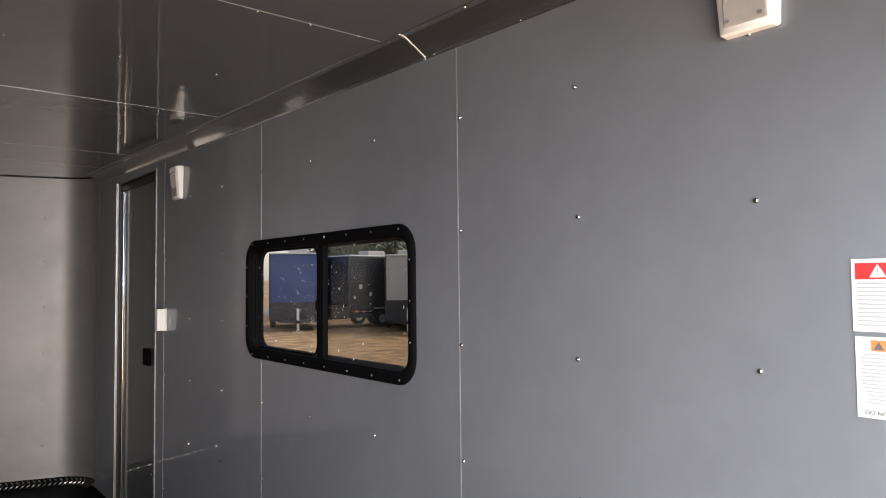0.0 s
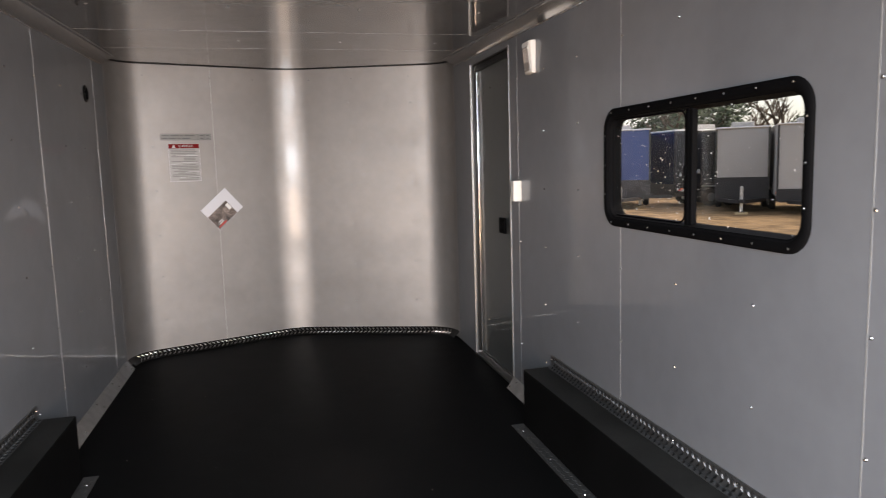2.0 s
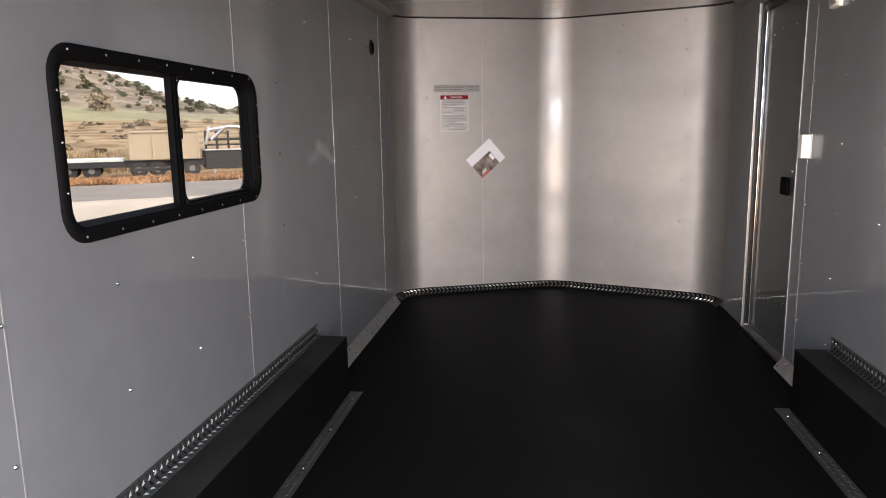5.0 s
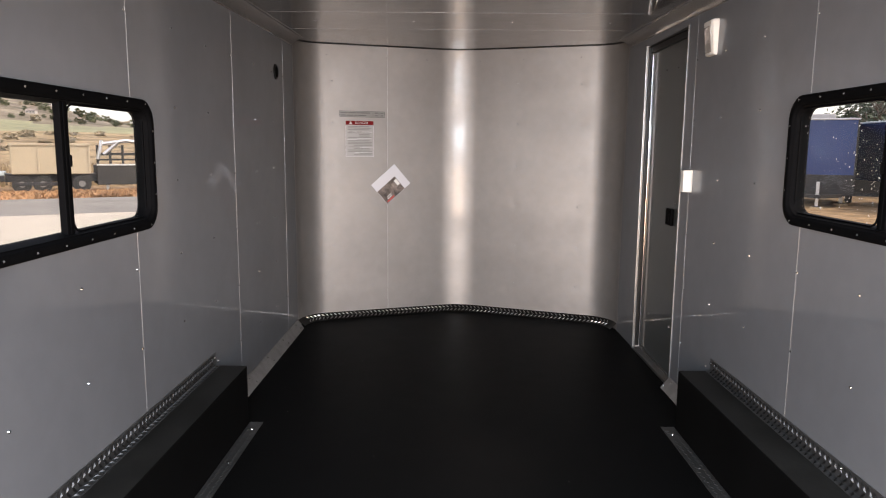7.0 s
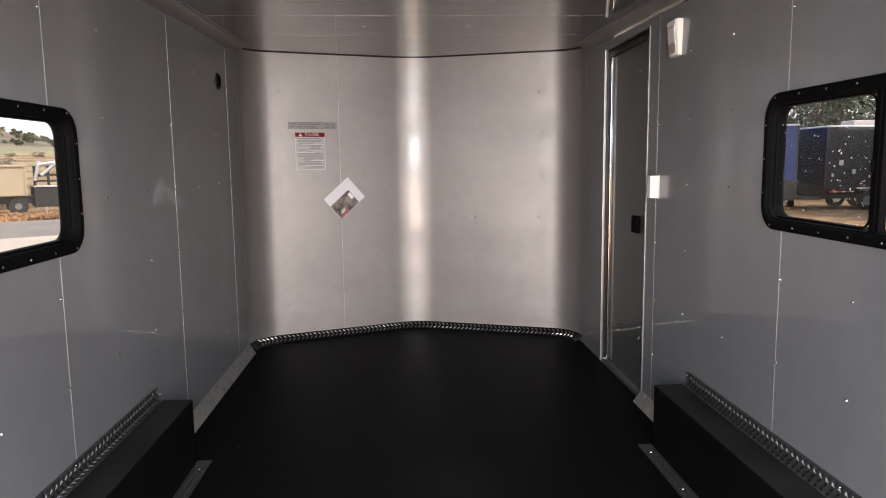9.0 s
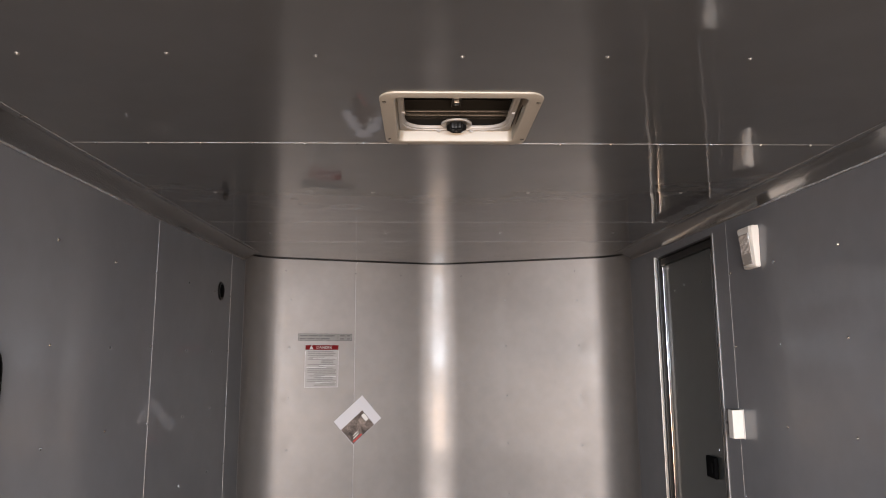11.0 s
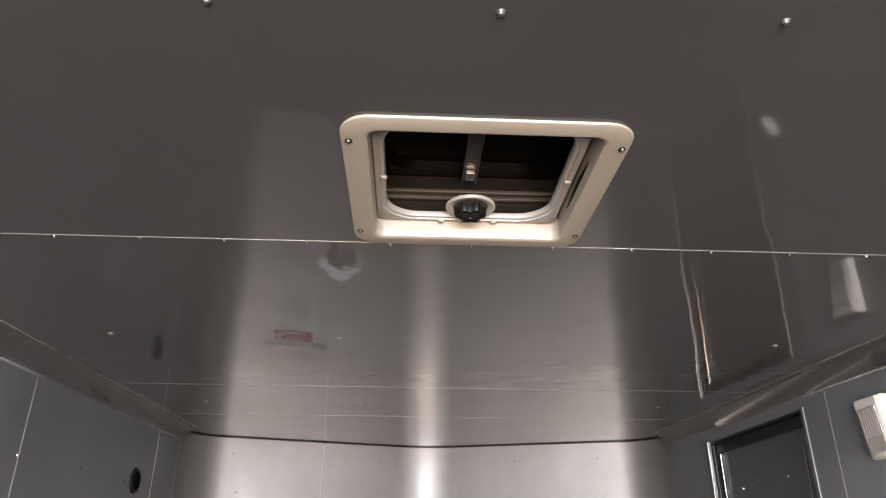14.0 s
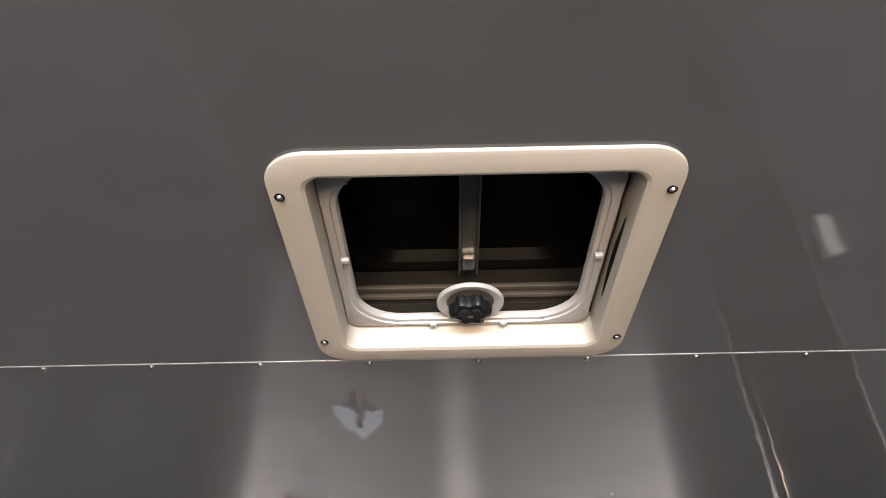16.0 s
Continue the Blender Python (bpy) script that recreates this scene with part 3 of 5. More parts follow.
# kick strips in the floor corner between wheel box and nose
def kick(side, y0, y1, label):
    thing = base("kick_strip", label, "trim", kind="structure")
    prof = [(0.0005, 0.0005), (0.052, 0.0005), (0.050, 0.004), (0.006, 0.062), (0.0005, 0.064)]
    part("strip", prism(prof, lambda a, b, e: (side * (W - a), (y0, y1)[e], b)), KICKALU, thing)
    y = y0 + 0.1
    while y < y1:
        screw(thing, (side * (W - 0.015), y, 0.0525), (-side * 0.8, 0, 0.6))
        screw(thing, (side * (W - 0.041), y + 0.05, 0.0178), (-side * 0.8, 0, 0.6))
        y += 0.4
kick(-1, BOX_Y1 + 0.02, 5.80, "dull aluminium corner strip screwed to floor and wall")
kick(1, BOX_Y1 + 0.02, DOOR_Y0 - 0.012, "short dull aluminium corner strip beside the door")

# ---- windows ----
def window(side, name):
    WIN_Y0, WIN_Y1, WIN_Z0, WIN_Z1 = WINDOWS[side]
    thing = base(name, "black framed sliding window with rounded corners and two panes", "window", kind="structure")
    to = lambda a, b, c: (side * (W - c), a, b)
    r = 0.085
    def loop(inset, c, rr):
        return [(a, b, c) for a, b in rounded(WIN_Y0 + inset, WIN_Y1 - inset, WIN_Z0 + inset * 1.08, WIN_Z1 - inset * 1.08, rr)]
    bm = ring([loop(0, 0.0005, r), loop(0.001, 0.008, r), loop(0.006, 0.012, r - 0.004), loop(0.026, 0.012, r - 0.020), loop(0.030, 0.009, r - 0.023), loop(0.033, 0.002, r - 0.025), loop(0.0365, -0.0005, r - 0.027), loop(0.039, -0.012, r - 0.03),
               loop(0.044, -0.034, r - 0.034), loop(0.044, -0.050, r - 0.034), loop(0.0365, -0.050, r - 0.03), loop(0.0365, 0.0005, r - 0.03)], to)
    smooth(part("window_frame", bm, WINBLACK, thing), 40)
    ym = (WIN_Y0 + WIN_Y1) / 2
    mull = part("mullion", box(*sorted((side * (W + 0.012), side * (W + 0.034))), ym - 0.021, ym + 0.021, WIN_Z0 + 0.040, WIN_Z1 - 0.040, 0.003), WINBLACK, thing)
    part("mullion_bead", box(*sorted((side * (W + 0.009), side * (W + 0.0115))), ym - 0.006, ym + 0.006, WIN_Z0 + 0.042, WIN_Z1 - 0.042, 0.001), WINBLACK, mull)
    part("latch", box(*sorted((side * (W + 0.004), side * (W + 0.0085))), ym + 0.006, ym + 0.018, 1.30, 1.335, 0.002), WINBLACK, thing)
    for ya, yb, depth, gl in ((WIN_Y0 + 0.040, ym - 0.020, 0.030, HAZEGLASS if side == 1 else GLASS), (ym + 0.019, WIN_Y1 - 0.040, 0.020, GLASS)):
        p = part("pane", box(*sorted((side * (W + depth), side * (W + depth + 0.003))), ya, yb, WIN_Z0 + 0.042, WIN_Z1 - 0.042), gl, thing)
        p.visible_shadow = False
    # a slim sash round the sliding pane
    ya, yb = ym + 0.0215, WIN_Y1 - 0.0405
    sash = lambda inset, c: [(a, b, c) for a, b in rounded(ya + inset, yb - inset, WIN_Z0 + 0.0435 + inset, WIN_Z1 - 0.0435 - inset, 0.040 - inset)]
    part("sash", ring([sash(0, -0.015), sash(0.005, -0.015), sash(0.005, -0.0195), sash(0, -0.0195)], to), WINBLACK, thing)
    for k in range(8):
        y = WIN_Y0 + 0.07 + (WIN_Y1 - WIN_Y0 - 0.14) * k / 7
        for z in (WIN_Z0 + 0.017, WIN_Z1 - 0.017):
            screw(thing, (side * (W - 0.012), y, z), (-side, 0, 0), WINDOW_SCREW_MESH)
    for k in range(3):
        z = WIN_Z0 + 0.13 + 0.12 * k
        for y in (WIN_Y0 + 0.017, WIN_Y1 - 0.017):
            screw(thing, (side * (W - 0.012), y, z), (-side, 0, 0), WINDOW_SCREW_MESH)
    return thing

window(1, "window_1"), window(-1, "window_2")

# ---- side door ----
door = base("door_1", "closed charcoal side door with aluminium jambs and black latch", "door", kind="structure")
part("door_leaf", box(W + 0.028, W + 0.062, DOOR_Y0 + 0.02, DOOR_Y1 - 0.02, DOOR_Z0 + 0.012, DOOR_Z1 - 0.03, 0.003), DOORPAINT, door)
part("far_jamb", box(W - 0.014, W + 0.003, DOOR_Y1 - 0.004, DOOR_Y1 + 0.010, 0.004, DOOR_Z1 + 0.004, 0.003), JAMB, door, "bright aluminium jamb")
part("jamb_seal", box(W + 0.0035, W + 0.064, DOOR_Y1 - 0.018, DOOR_Y1 - 0.0005, DOOR_Z0 + 0.01, DOOR_Z1 - 0.01, 0.004), BLACK, door, "black rubber seal")
part("leaf_edge", box(W + 0.0205, W + 0.0275, DOOR_Y1 - 0.040, DOOR_Y1 - 0.030, DOOR_Z0 + 0.014, DOOR_Z1 - 0.052, 0.002), TRIM, door, "dark edge of the leaf")
part("near_jamb", box(W - 0.005, W + 0.014, DOOR_Y0 - 0.006, DOOR_Y0 + 0.010, 0.004, DOOR_Z1 + 0.004, 0.002), DULLJAMB, door, "dull aluminium jamb")
part("near_seal", box(W + 0.0145, W + 0.064, DOOR_Y0 + 0.0005, DOOR_Y0 + 0.018, DOOR_Z0 + 0.01, DOOR_Z1 - 0.01, 0.003), BLACK, door, "black rubber seal")
part("near_edge", box(W + 0.0235, W + 0.0275, DOOR_Y0 + 0.084, DOOR_Y0 + 0.092, DOOR_Z0 + 0.014, DOOR_Z1 - 0.052, 0.001), TRIM, door)
# added black strip: darkness of the gap over the leaf, as a solid
part("head_gap_strip", box(W + 0.012, W + 0.0275, DOOR_Y0 + 0.019, DOOR_Y1 - 0.019, DOOR_Z1 - 0.050, DOOR_Z1 - 0.0105, 0.003), BLACK, door, "black strip for the dark gap over the leaf")
part("head_jamb", box(W + 0.002, W + 0.064, DOOR_Y0 + 0.011, DOOR_Y1 - 0.007, DOOR_Z1 - 0.010, DOOR_Z1 + 0.004, 0.003), BLACK, door, "black strip for the dark gap over the leaf")
part("sill", box(W - 0.012, W + 0.064, DOOR_Y0 + 0.011, DOOR_Y1 - 0.007, 0.003, 0.020, 0.003), DULL, door, "aluminium sill")
part("kick_edge", box(W + 0.018, W + 0.0275, DOOR_Y0 + 0.03, DOOR_Y1 - 0.06, DOOR_Z0 + 0.014, DOOR_Z0 + 0.026, 0.002), DULL, door)
latch = part("latch_housing", box(W + 0.006, W + 0.0275, 4.735, 4.835, 0.926, 1.024, 0.008), WINBLACK, door, "black plastic latch housing")
part("latch_lever", box(W - 0.002, W + 0.0055, 4.750, 4.780, 0.950, 1.000, 0.004), WINBLACK, latch)
for z, y in ((1.83, 5.16), (1.85, 5.02), (0.30, 5.14), (0.32, 4.72), (1.06, 4.72), (1.84, 4.80)):
    screw(door, (W + 0.028, y, z), (-1, 0, 0))

# ---- wall lights ----
def wall_light():
    thing = base("wall_light", "white wedge-shaped wall light with a frosted lens, unlit", "light", "wall lights")
    # local: x out of the wall, y along the wall, z up from the foot
    bm = bmesh.new()
    rows = []
    for z, d, hw in ((0.0, 0.018, 0.046), (0.004, 0.024, 0.051), (0.08, 0.031, 0.054), (0.150, 0.038, 0.057), (0.162, 0.037, 0.056), (0.167, 0.028, 0.053)):
        rows.append([bm.verts.new(p) for p in ((0.001, -hw, z), (0.001, hw, z), (d * 0.8, hw, z), (d, hw - 0.010, z), (d, -hw + 0.010, z), (d * 0.8, -hw, z))])
    for a, b in zip(rows, rows[1:]):
        for i in range(6):
            bm.faces.new((a[i], a[(i + 1) % 6], b[(i + 1) % 6], b[i]))
    bm.faces.new(rows[0][::-1]), bm.faces.new(rows[-1])
    bmesh.ops.recalc_face_normals(bm, faces=bm.faces)
    smooth(part("housing", bm, WHITE, thing), 30)
    slope = math.degrees(math.atan2(0.038 - 0.024, 0.146))
    m = Matrix.Translation((0.0305, 0, 0.078)) @ Matrix.Rotation(radians(slope), 4, "Y")
    bm = box(-0.003, 0.004, -0.040, 0.040, -0.064, 0.060, 0.003)
    bmesh.ops.transform(bm, matrix=m, verts=bm.verts)
    lens = part("lens", bm, LENS, thing, "frosted plastic lens")
    bm = bmesh.new()
    for k in range(7):
        add_box(bm, 0.0042, 0.0052, -0.034 + k * 0.0105, -0.029 + k * 0.0105, -0.02, 0.054)
    bmesh.ops.transform(bm, matrix=m, verts=bm.verts)
    part("ribs", bm, LENSDARK, lens)
    for y in (-0.030, 0.030):
        bm = bmesh.new()
        add_cyl(bm, 0.0035, 0.0035, 0.003, m @ Matrix.Translation((0.0045, y, -0.054)) @ Matrix.Rotation(radians(90), 4, "Y"), 10)
        part("lens_pin", bm, DARKSCREW, lens)
    return thing

light = wall_light()
light.matrix_basis = pose(W, 4.200, 1.828, 0, 0, 180)
copy_thing(light, pose(W, 1.206, 1.838, 0, 0, 180))

# ---- white control box ----
sw = base("control_box", "small white plastic control box beside the door", "control box")
part("cover", box(W - 0.050, W - 0.004, 4.386, 4.430, 1.146, 1.262, 0.005, 3), WHITE, sw)
part("back_plate", box(W - 0.0036, W - 0.0008, 4.384, 4.432, 1.144, 1.264, 0.001), WHITE, sw)
part("top_slot", box(W - 0.044, W - 0.008, 4.392, 4.424, 1.2615, 1.2630), BLACK, sw)
catch = base("door_catch", "grey door catch with a bright pin beside the box", "catch")
part("plate", box(W - 0.016, W - 0.0008, 4.452, 4.520, 1.150, 1.258, 0.004), TRIM, catch)
bm = bmesh.new()
add_cyl(bm, 0.006, 0.005, 0.016, Matrix.Translation((W - 0.023, 4.490, 1.203)) @ Matrix.Rotation(radians(90), 4, "Y"), 12)
part("pin", bm, SCREW, catch, "bright steel pin")

# ---- round opening in the left wall ----
hole = base("round_vent", "small round black vent cap on the wall", "vent")
bm = bmesh.new()
m = Matrix.Translation((-W + 0.004, 5.325, 1.855)) @ Matrix.Rotation(radians(90), 4, "Y")
add_cyl(bm, 0.052, 0.047, 0.008, m, 28)
smooth(part("rim", bm, BLACK, hole))
bm = bmesh.new()
add_cyl(bm, 0.036, 0.036, 0.004, Matrix.Translation((-W + 0.0095, 5.325, 1.855)) @ Matrix.Rotation(radians(90), 4, "Y"), 24)
part("grille", bm, WINBLACK, hole)

# ---- roof vent ----
vent = base("roof_vent", "cream plastic roof vent trim with white screen frame and black knob", "roof vent")
ZC = ceil_z(VENT_Y)
to = lambda a, b, c: (VENT_X + a, VENT_Y + b, ZC + c)
def vl(hx, hy, r, c):
    return [(a, b, c) for a, b in rounded(-hx, hx, -hy, hy, r, 8)]
bm = ring([vl(0.1975, 0.1945, 0.042, -0.0005), vl(0.1990, 0.1960, 0.042, -0.003), vl(0.1980, 0.1950, 0.041, -0.0060), vl(0.194, 0.1910, 0.038, -0.0075), vl(0.167, 0.168, 0.022, -0.0075), vl(0.1625, 0.1635, 0.018, -0.0055),
           vl(0.161, 0.1605, 0.016, 0.006), vl(0.160, 0.157, 0.014, 0.034), vl(0.1685, 0.1645, 0.016, 0.034), vl(0.1685, 0.1645, 0.02, -0.0005)], to)
smooth(part("trim_ring", bm, CREAM, vent), 22)
SC = 0.021  # underside of the screen frame above the ceiling sheet
screen = part("screen_frame", ring([vl(0.1575, 0.1545, 0.012, SC + 0.003), vl(0.155, 0.152, 0.014, SC), vl(0.147, 0.1475, 0.060, SC), vl(0.146, 0.1465, 0.058, SC + 0.0025), vl(0.141, 0.142, 0.056, SC + 0.003), vl(0.139, 0.140, 0.054, SC + 0.006), vl(0.139, 0.140, 0.054, SC + 0.012), vl(0.1575, 0.1545, 0.012, SC + 0.012)], lambda a, b, c: to(a - 0.003, b, c)), SCREENWHITE, vent, "white plastic screen frame")
smooth(screen, 40)
for x, y in ((-0.048, 0.1455), (0.044, 0.1455), (-0.1445, 0.0), (0.1445, 0.0)):
    part("clip", box(VENT_X + x - 0.005, VENT_X + x + 0.005, VENT_Y + y - 0.004, VENT_Y + y + 0.004, ZC + SC - 0.006, ZC + SC - 0.0004, 0.0018), SCREENWHITE, screen)
for x, y in ((-0.095, 0.139), (0.095, 0.139), (-0.128, -0.128), (0.128, -0.128)):
    bm = bmesh.new()
    add_cyl(bm, 0.0022, 0.0022, 0.0012, Matrix.Translation((VENT_X + x, VENT_Y + y, ZC + SC - 0.0008)), 10)
    part("rivet", bm, SILVERLABEL, screen)
# bowed gap where the trim stands off the throat on one side
# dark sliver laid on the trim wall, the shade of a bowed gap there
gap_pts = [(-0.075 + 0.15 * k / 12, 0.0075 * math.sin(math.pi * k / 12)) for k in range(13)]
part("trim_gap_shade", prism([(a, 0.012 + b) for a, b in gap_pts] + [(a, 0.012 - b * 0.2) for a, b in gap_pts[-2:0:-1]], lambda a, b, e: to((0.1592, 0.1602)[e], a, b)), SMOKE, vent, "dark sliver in place of the gap behind the trim")
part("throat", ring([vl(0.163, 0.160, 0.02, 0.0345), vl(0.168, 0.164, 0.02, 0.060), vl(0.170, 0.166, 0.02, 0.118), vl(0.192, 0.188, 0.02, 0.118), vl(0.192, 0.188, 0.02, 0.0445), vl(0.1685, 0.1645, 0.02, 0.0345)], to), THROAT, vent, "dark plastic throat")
# lid: a shallow dark dome with a raised rim, lifted by an arm
bm = bmesh.new()
rows = [[bm.verts.new(to(*p)) for p in vl(hx, hy, r, c)] for hx, hy, r, c in ((0.200, 0.196, 0.03, 0.100), (0.200, 0.196, 0.03, 0.1185), (0.150, 0.146, 0.05, 0.120), (0.140, 0.136, 0.05, 0.134), (0.05, 0.045, 0.04, 0.142))]
for a, b in zip(rows, rows[1:]):
    for i in range(len(a)):
        bm.faces.new((a[i], a[(i + 1) % len(a)], b[(i + 1) % len(a)], b[i]))
bm.faces.new(rows[-1])
bmesh.ops.recalc_face_normals(bm, faces=bm.faces)
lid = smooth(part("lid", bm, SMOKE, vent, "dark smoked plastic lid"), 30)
arm = part("lifting_arm", box(VENT_X - 0.0125, VENT_X + 0.0125, VENT_Y - 0.155, VENT_Y + 0.125, ZC + 0.088, ZC + 0.094, 0.002), RIBGREY, vent, "grey lid lifting arm")
for s in (-1, 1):
    part("arm_flange", box(*sorted((VENT_X + s * 0.0128, VENT_X + s * 0.0108)), VENT_Y - 0.155, VENT_Y + 0.125, ZC + 0.082, ZC + 0.0878, 0.0006), RIBGREY, arm)
part("arm_joint", box(VENT_X - 0.008, VENT_X + 0.008, VENT_Y + 0.086, VENT_Y + 0.110, ZC + 0.079, ZC + 0.0875, 0.002), ALU, arm, "bright riveted joint")
for y, z, w in ((0.1500, 0.074, 0.006), (0.1560, 0.066, 0.004)):
    part("cross_rail", box(VENT_X - 0.156, VENT_X + 0.156, VENT_Y + y - w, VENT_Y + y + w, ZC + z, ZC + z + 0.007, 0.002), RIBGREY, vent)
KX, KY = VENT_X, VENT_Y + 0.101
ringed = lambda r, c, dy=0.0: [(KX + r * math.cos(a), KY + dy + r * math.sin(a), ZC + c) for a in (2 * math.pi * i / 40 for i in range(40))]
bm = ring([ringed(0.030, SC + 0.001), ringed(0.0335, SC - 0.001), ringed(0.0405, SC - 0.0015), ringed(0.0425, SC + 0.001), ringed(0.0425, SC + 0.0035), ringed(0.030, SC + 0.0035)], lambda a, b, c: (a, b, c))
plate = smooth(part("knob_plate", bm, SCREENWHITE, vent, "round white knob plate"), 40)
bm = bmesh.new()
add_cyl(bm, 0.0302, 0.0302, 0.006, Matrix.Translation((KX, KY, ZC + SC + 0.0045)), 32)
part("plate_dish", bm, RIBGREY, plate, "grey recessed dish")
bm = bmesh.new()
loops = []
for c, k in ((0.014, 0.80), (0.012, 1.0), (0.002, 1.0), (-0.003, 0.93), (-0.005, 0.70), (-0.0035, 0.62), (-0.0035, 0.30)):
    loops.append([(KX + k * (0.0245 + 0.0032 * math.cos(6 * a + 0.5)) * math.cos(a), KY + 0.004 + k * (0.0245 + 0.0032 * math.cos(6 * a + 0.5)) * math.sin(a), ZC + SC - 0.012 + c) for a in (2 * math.pi * i / 48 for i in range(48))])
rows = [[bm.verts.new(p) for p in l] for l in loops]
for a, b in zip(rows, rows[1:]):
    for i in range(48):
        bm.faces.new((a[i], a[(i + 1) % 48], b[(i + 1) % 48], b[i]))
bm.faces.new(rows[-1]), bm.faces.new(rows[0][::-1])
bmesh.ops.recalc_face_normals(bm, faces=bm.faces)
knob = smooth(part("knob", bm, BLACK, vent, "black six-lobed crank knob"), 40)
bm = bmesh.new()
add_cyl(bm, 0.0035, 0.003, 0.002, Matrix.Translation((KX, KY + 0.004, ZC + SC - 0.0165)), 12)
part("knob_screw", bm, SCREW, knob)
for x in (-0.1875, 0.1875):
    for y in (-0.141, 0.141):
        # near-black disc on the flange puts a recess's shade round the screw
        bm = bmesh.new()
        add_cyl(bm, 0.0052, 0.0048, 0.0012, Matrix.Translation(to(x, y, -0.0082)), 14)
        part("screw_shade", bm, SMOKE, vent, "dark disc in place of a shaded screw recess")
        screw(vent, to(x, y, -0.0089), (0, 0, -1), WINDOW_SCREW_MESH)

# ---- labels ----
def flat_frame(origin, right, normal):
    up = Vector((0, 0, 1))
    m = Matrix((Vector(right).normalized(), up, Vector(normal).normalized())).transposed().to_4x4()
    m.translation = origin
    return m

def card(name, w, h, material, parent, lift=0.0008, x=0.0, y=0.0, thick=0.0006, label=""):
    return part(name, box(x - w / 2, x + w / 2, y - h / 2, y + h / 2, lift, lift + thick), material, parent, label)

def words(text, size, x, y, lift, material, parent):
    cu = bpy.data.curves.new("words", "FONT")
    cu.body, cu.size, cu.align_x, cu.align_y, cu.extrude = text, size, "CENTER", "CENTER", 0.0002
    tmp = bpy.data.objects.new("words", cu)
    me = bpy.data.meshes.new_from_object(tmp)
    bpy.data.objects.remove(tmp)
    me.materials.clear()
    me.materials.append(material)
    ob = new("lettering", me)
    ob.parent = parent
    ob.location = (x, y, lift)
    return ob

def bars(rows, material, parent, lift):
    bm = bmesh.new()
    for x0, x1, y, h in rows:
        add_box(bm, x0, x1, y - h / 2, y + h / 2, lift, lift + 0.0003)
    return part("print", bm, material, parent)

def triangle(size, x, y, lift, material, parent):
    bm = bmesh.new()
    vs = [bm.verts.new((x + size * a, y + size * b, lift)) for a, b in ((-0.6, -0.5), (0.6, -0.5), (0, 0.55))]
    f = bm.faces.new(vs)
    r = bmesh.ops.extrude_face_region(bm, geom=[f])
    bmesh.ops.translate(bm, vec=(0, 0, 0.0003), verts=[v for v in r["geom"] if isinstance(v, bmesh.types.BMVert)])
    bmesh.ops.recalc_face_normals(bm, faces=bm.faces)
    return part("warning_triangle", bm, material, parent)

rng = random.Random(5)
def nose_thing(name, label, category, x, z):
    p, nrm = on_nose(x)
    t = base(name, label, category)
    t.matrix_basis = flat_frame(p + Vector((0, 0, z)) + nrm * 0.0012, Vector((0, 0, 1)).cross(nrm), nrm)
    return t

strip = nose_thing("serial_label", "long narrow silver label on the nose wall", "label", -0.762, 1.628)
card("backing", 0.366, 0.048, GREYLABEL, strip)
bars([(-0.172, -0.120, 0.010, 0.008), (-0.112, -0.052, 0.010, 0.008), (-0.044, -0.020, 0.010, 0.008), (-0.012, 0.062, 0.010, 0.008), (-0.172, -0.132, -0.010, 0.008), (-0.124, -0.072, -0.010, 0.008), (-0.064, -0.040, -0.010, 0.008), (-0.032, 0.030, -0.010, 0.008)], INK, strip, 0.0016)
bars([(0.10, 0.130, 0.011, 0.008), (0.148, 0.168, 0.011, 0.008), (0.10, 0.128, -0.010, 0.008), (0.148, 0.168, -0.010, 0.008)], INK, strip, 0.0016)
bars([(-0.183, 0.183, 0.0225, 0.003), (-0.183, 0.183, -0.0225, 0.003), (-0.183, -0.180, 0, 0.042), (0.180, 0.183, 0, 0.042), (0.084, 0.087, 0, 0.042), (0.134, 0.1365, 0, 0.042)], INK, strip, 0.0016)

danger = nose_thing("danger_label", "danger label with red header and small print", "label", -0.782, 1.438)
card("backing", 0.226, 0.282, SILVERLABEL, danger)
card("header", 0.222, 0.032, DEEPRED, danger, 0.0016, 0, 0.122)
words("DANGER", 0.026, 0.014, 0.122, 0.0026, PAPER, danger)
triangle(0.024, -0.072, 0.122, 0.0024, PAPER, danger)
rows = []
for k in range(19):
    y = 0.094 - k * 0.0122
    if k in (3, 8, 13):
        rows.append((-0.02 if k == 8 else -0.085, 0.02, y, 0.006))
    else:
        rows.append((-0.095 + (rng.choice((0.0, 0.045, 0.09)) if k > 4 else 0.0), 0.098 - rng.choice((0.0, 0.006, 0.02)), y, 0.0075))
bars(rows, GREYLABEL, danger, 0.0016)
bars([(-0.06, 0.10, 0.094 - 3.5 * 0.0122, 0.0045), (-0.02, 0.09, 0.094 - 7.5 * 0.0122, 0.0045), (-0.10, 0.03, 0.094 - 8.5 * 0.0122, 0.0045), (0.0, 0.10, 0.094 - 13.5 * 0.0122, 0.0045), (-0.04, 0.10, 0.094 - 16.5 * 0.0122, 0.0045)], PAPER, danger, 0.0021)
bars([(-0.113, 0.113, -0.1395, 0.003), (-0.113, -0.110, -0.02, 0.236), (0.110, 0.113, -0.02, 0.236)], PAPER, danger, 0.0017)

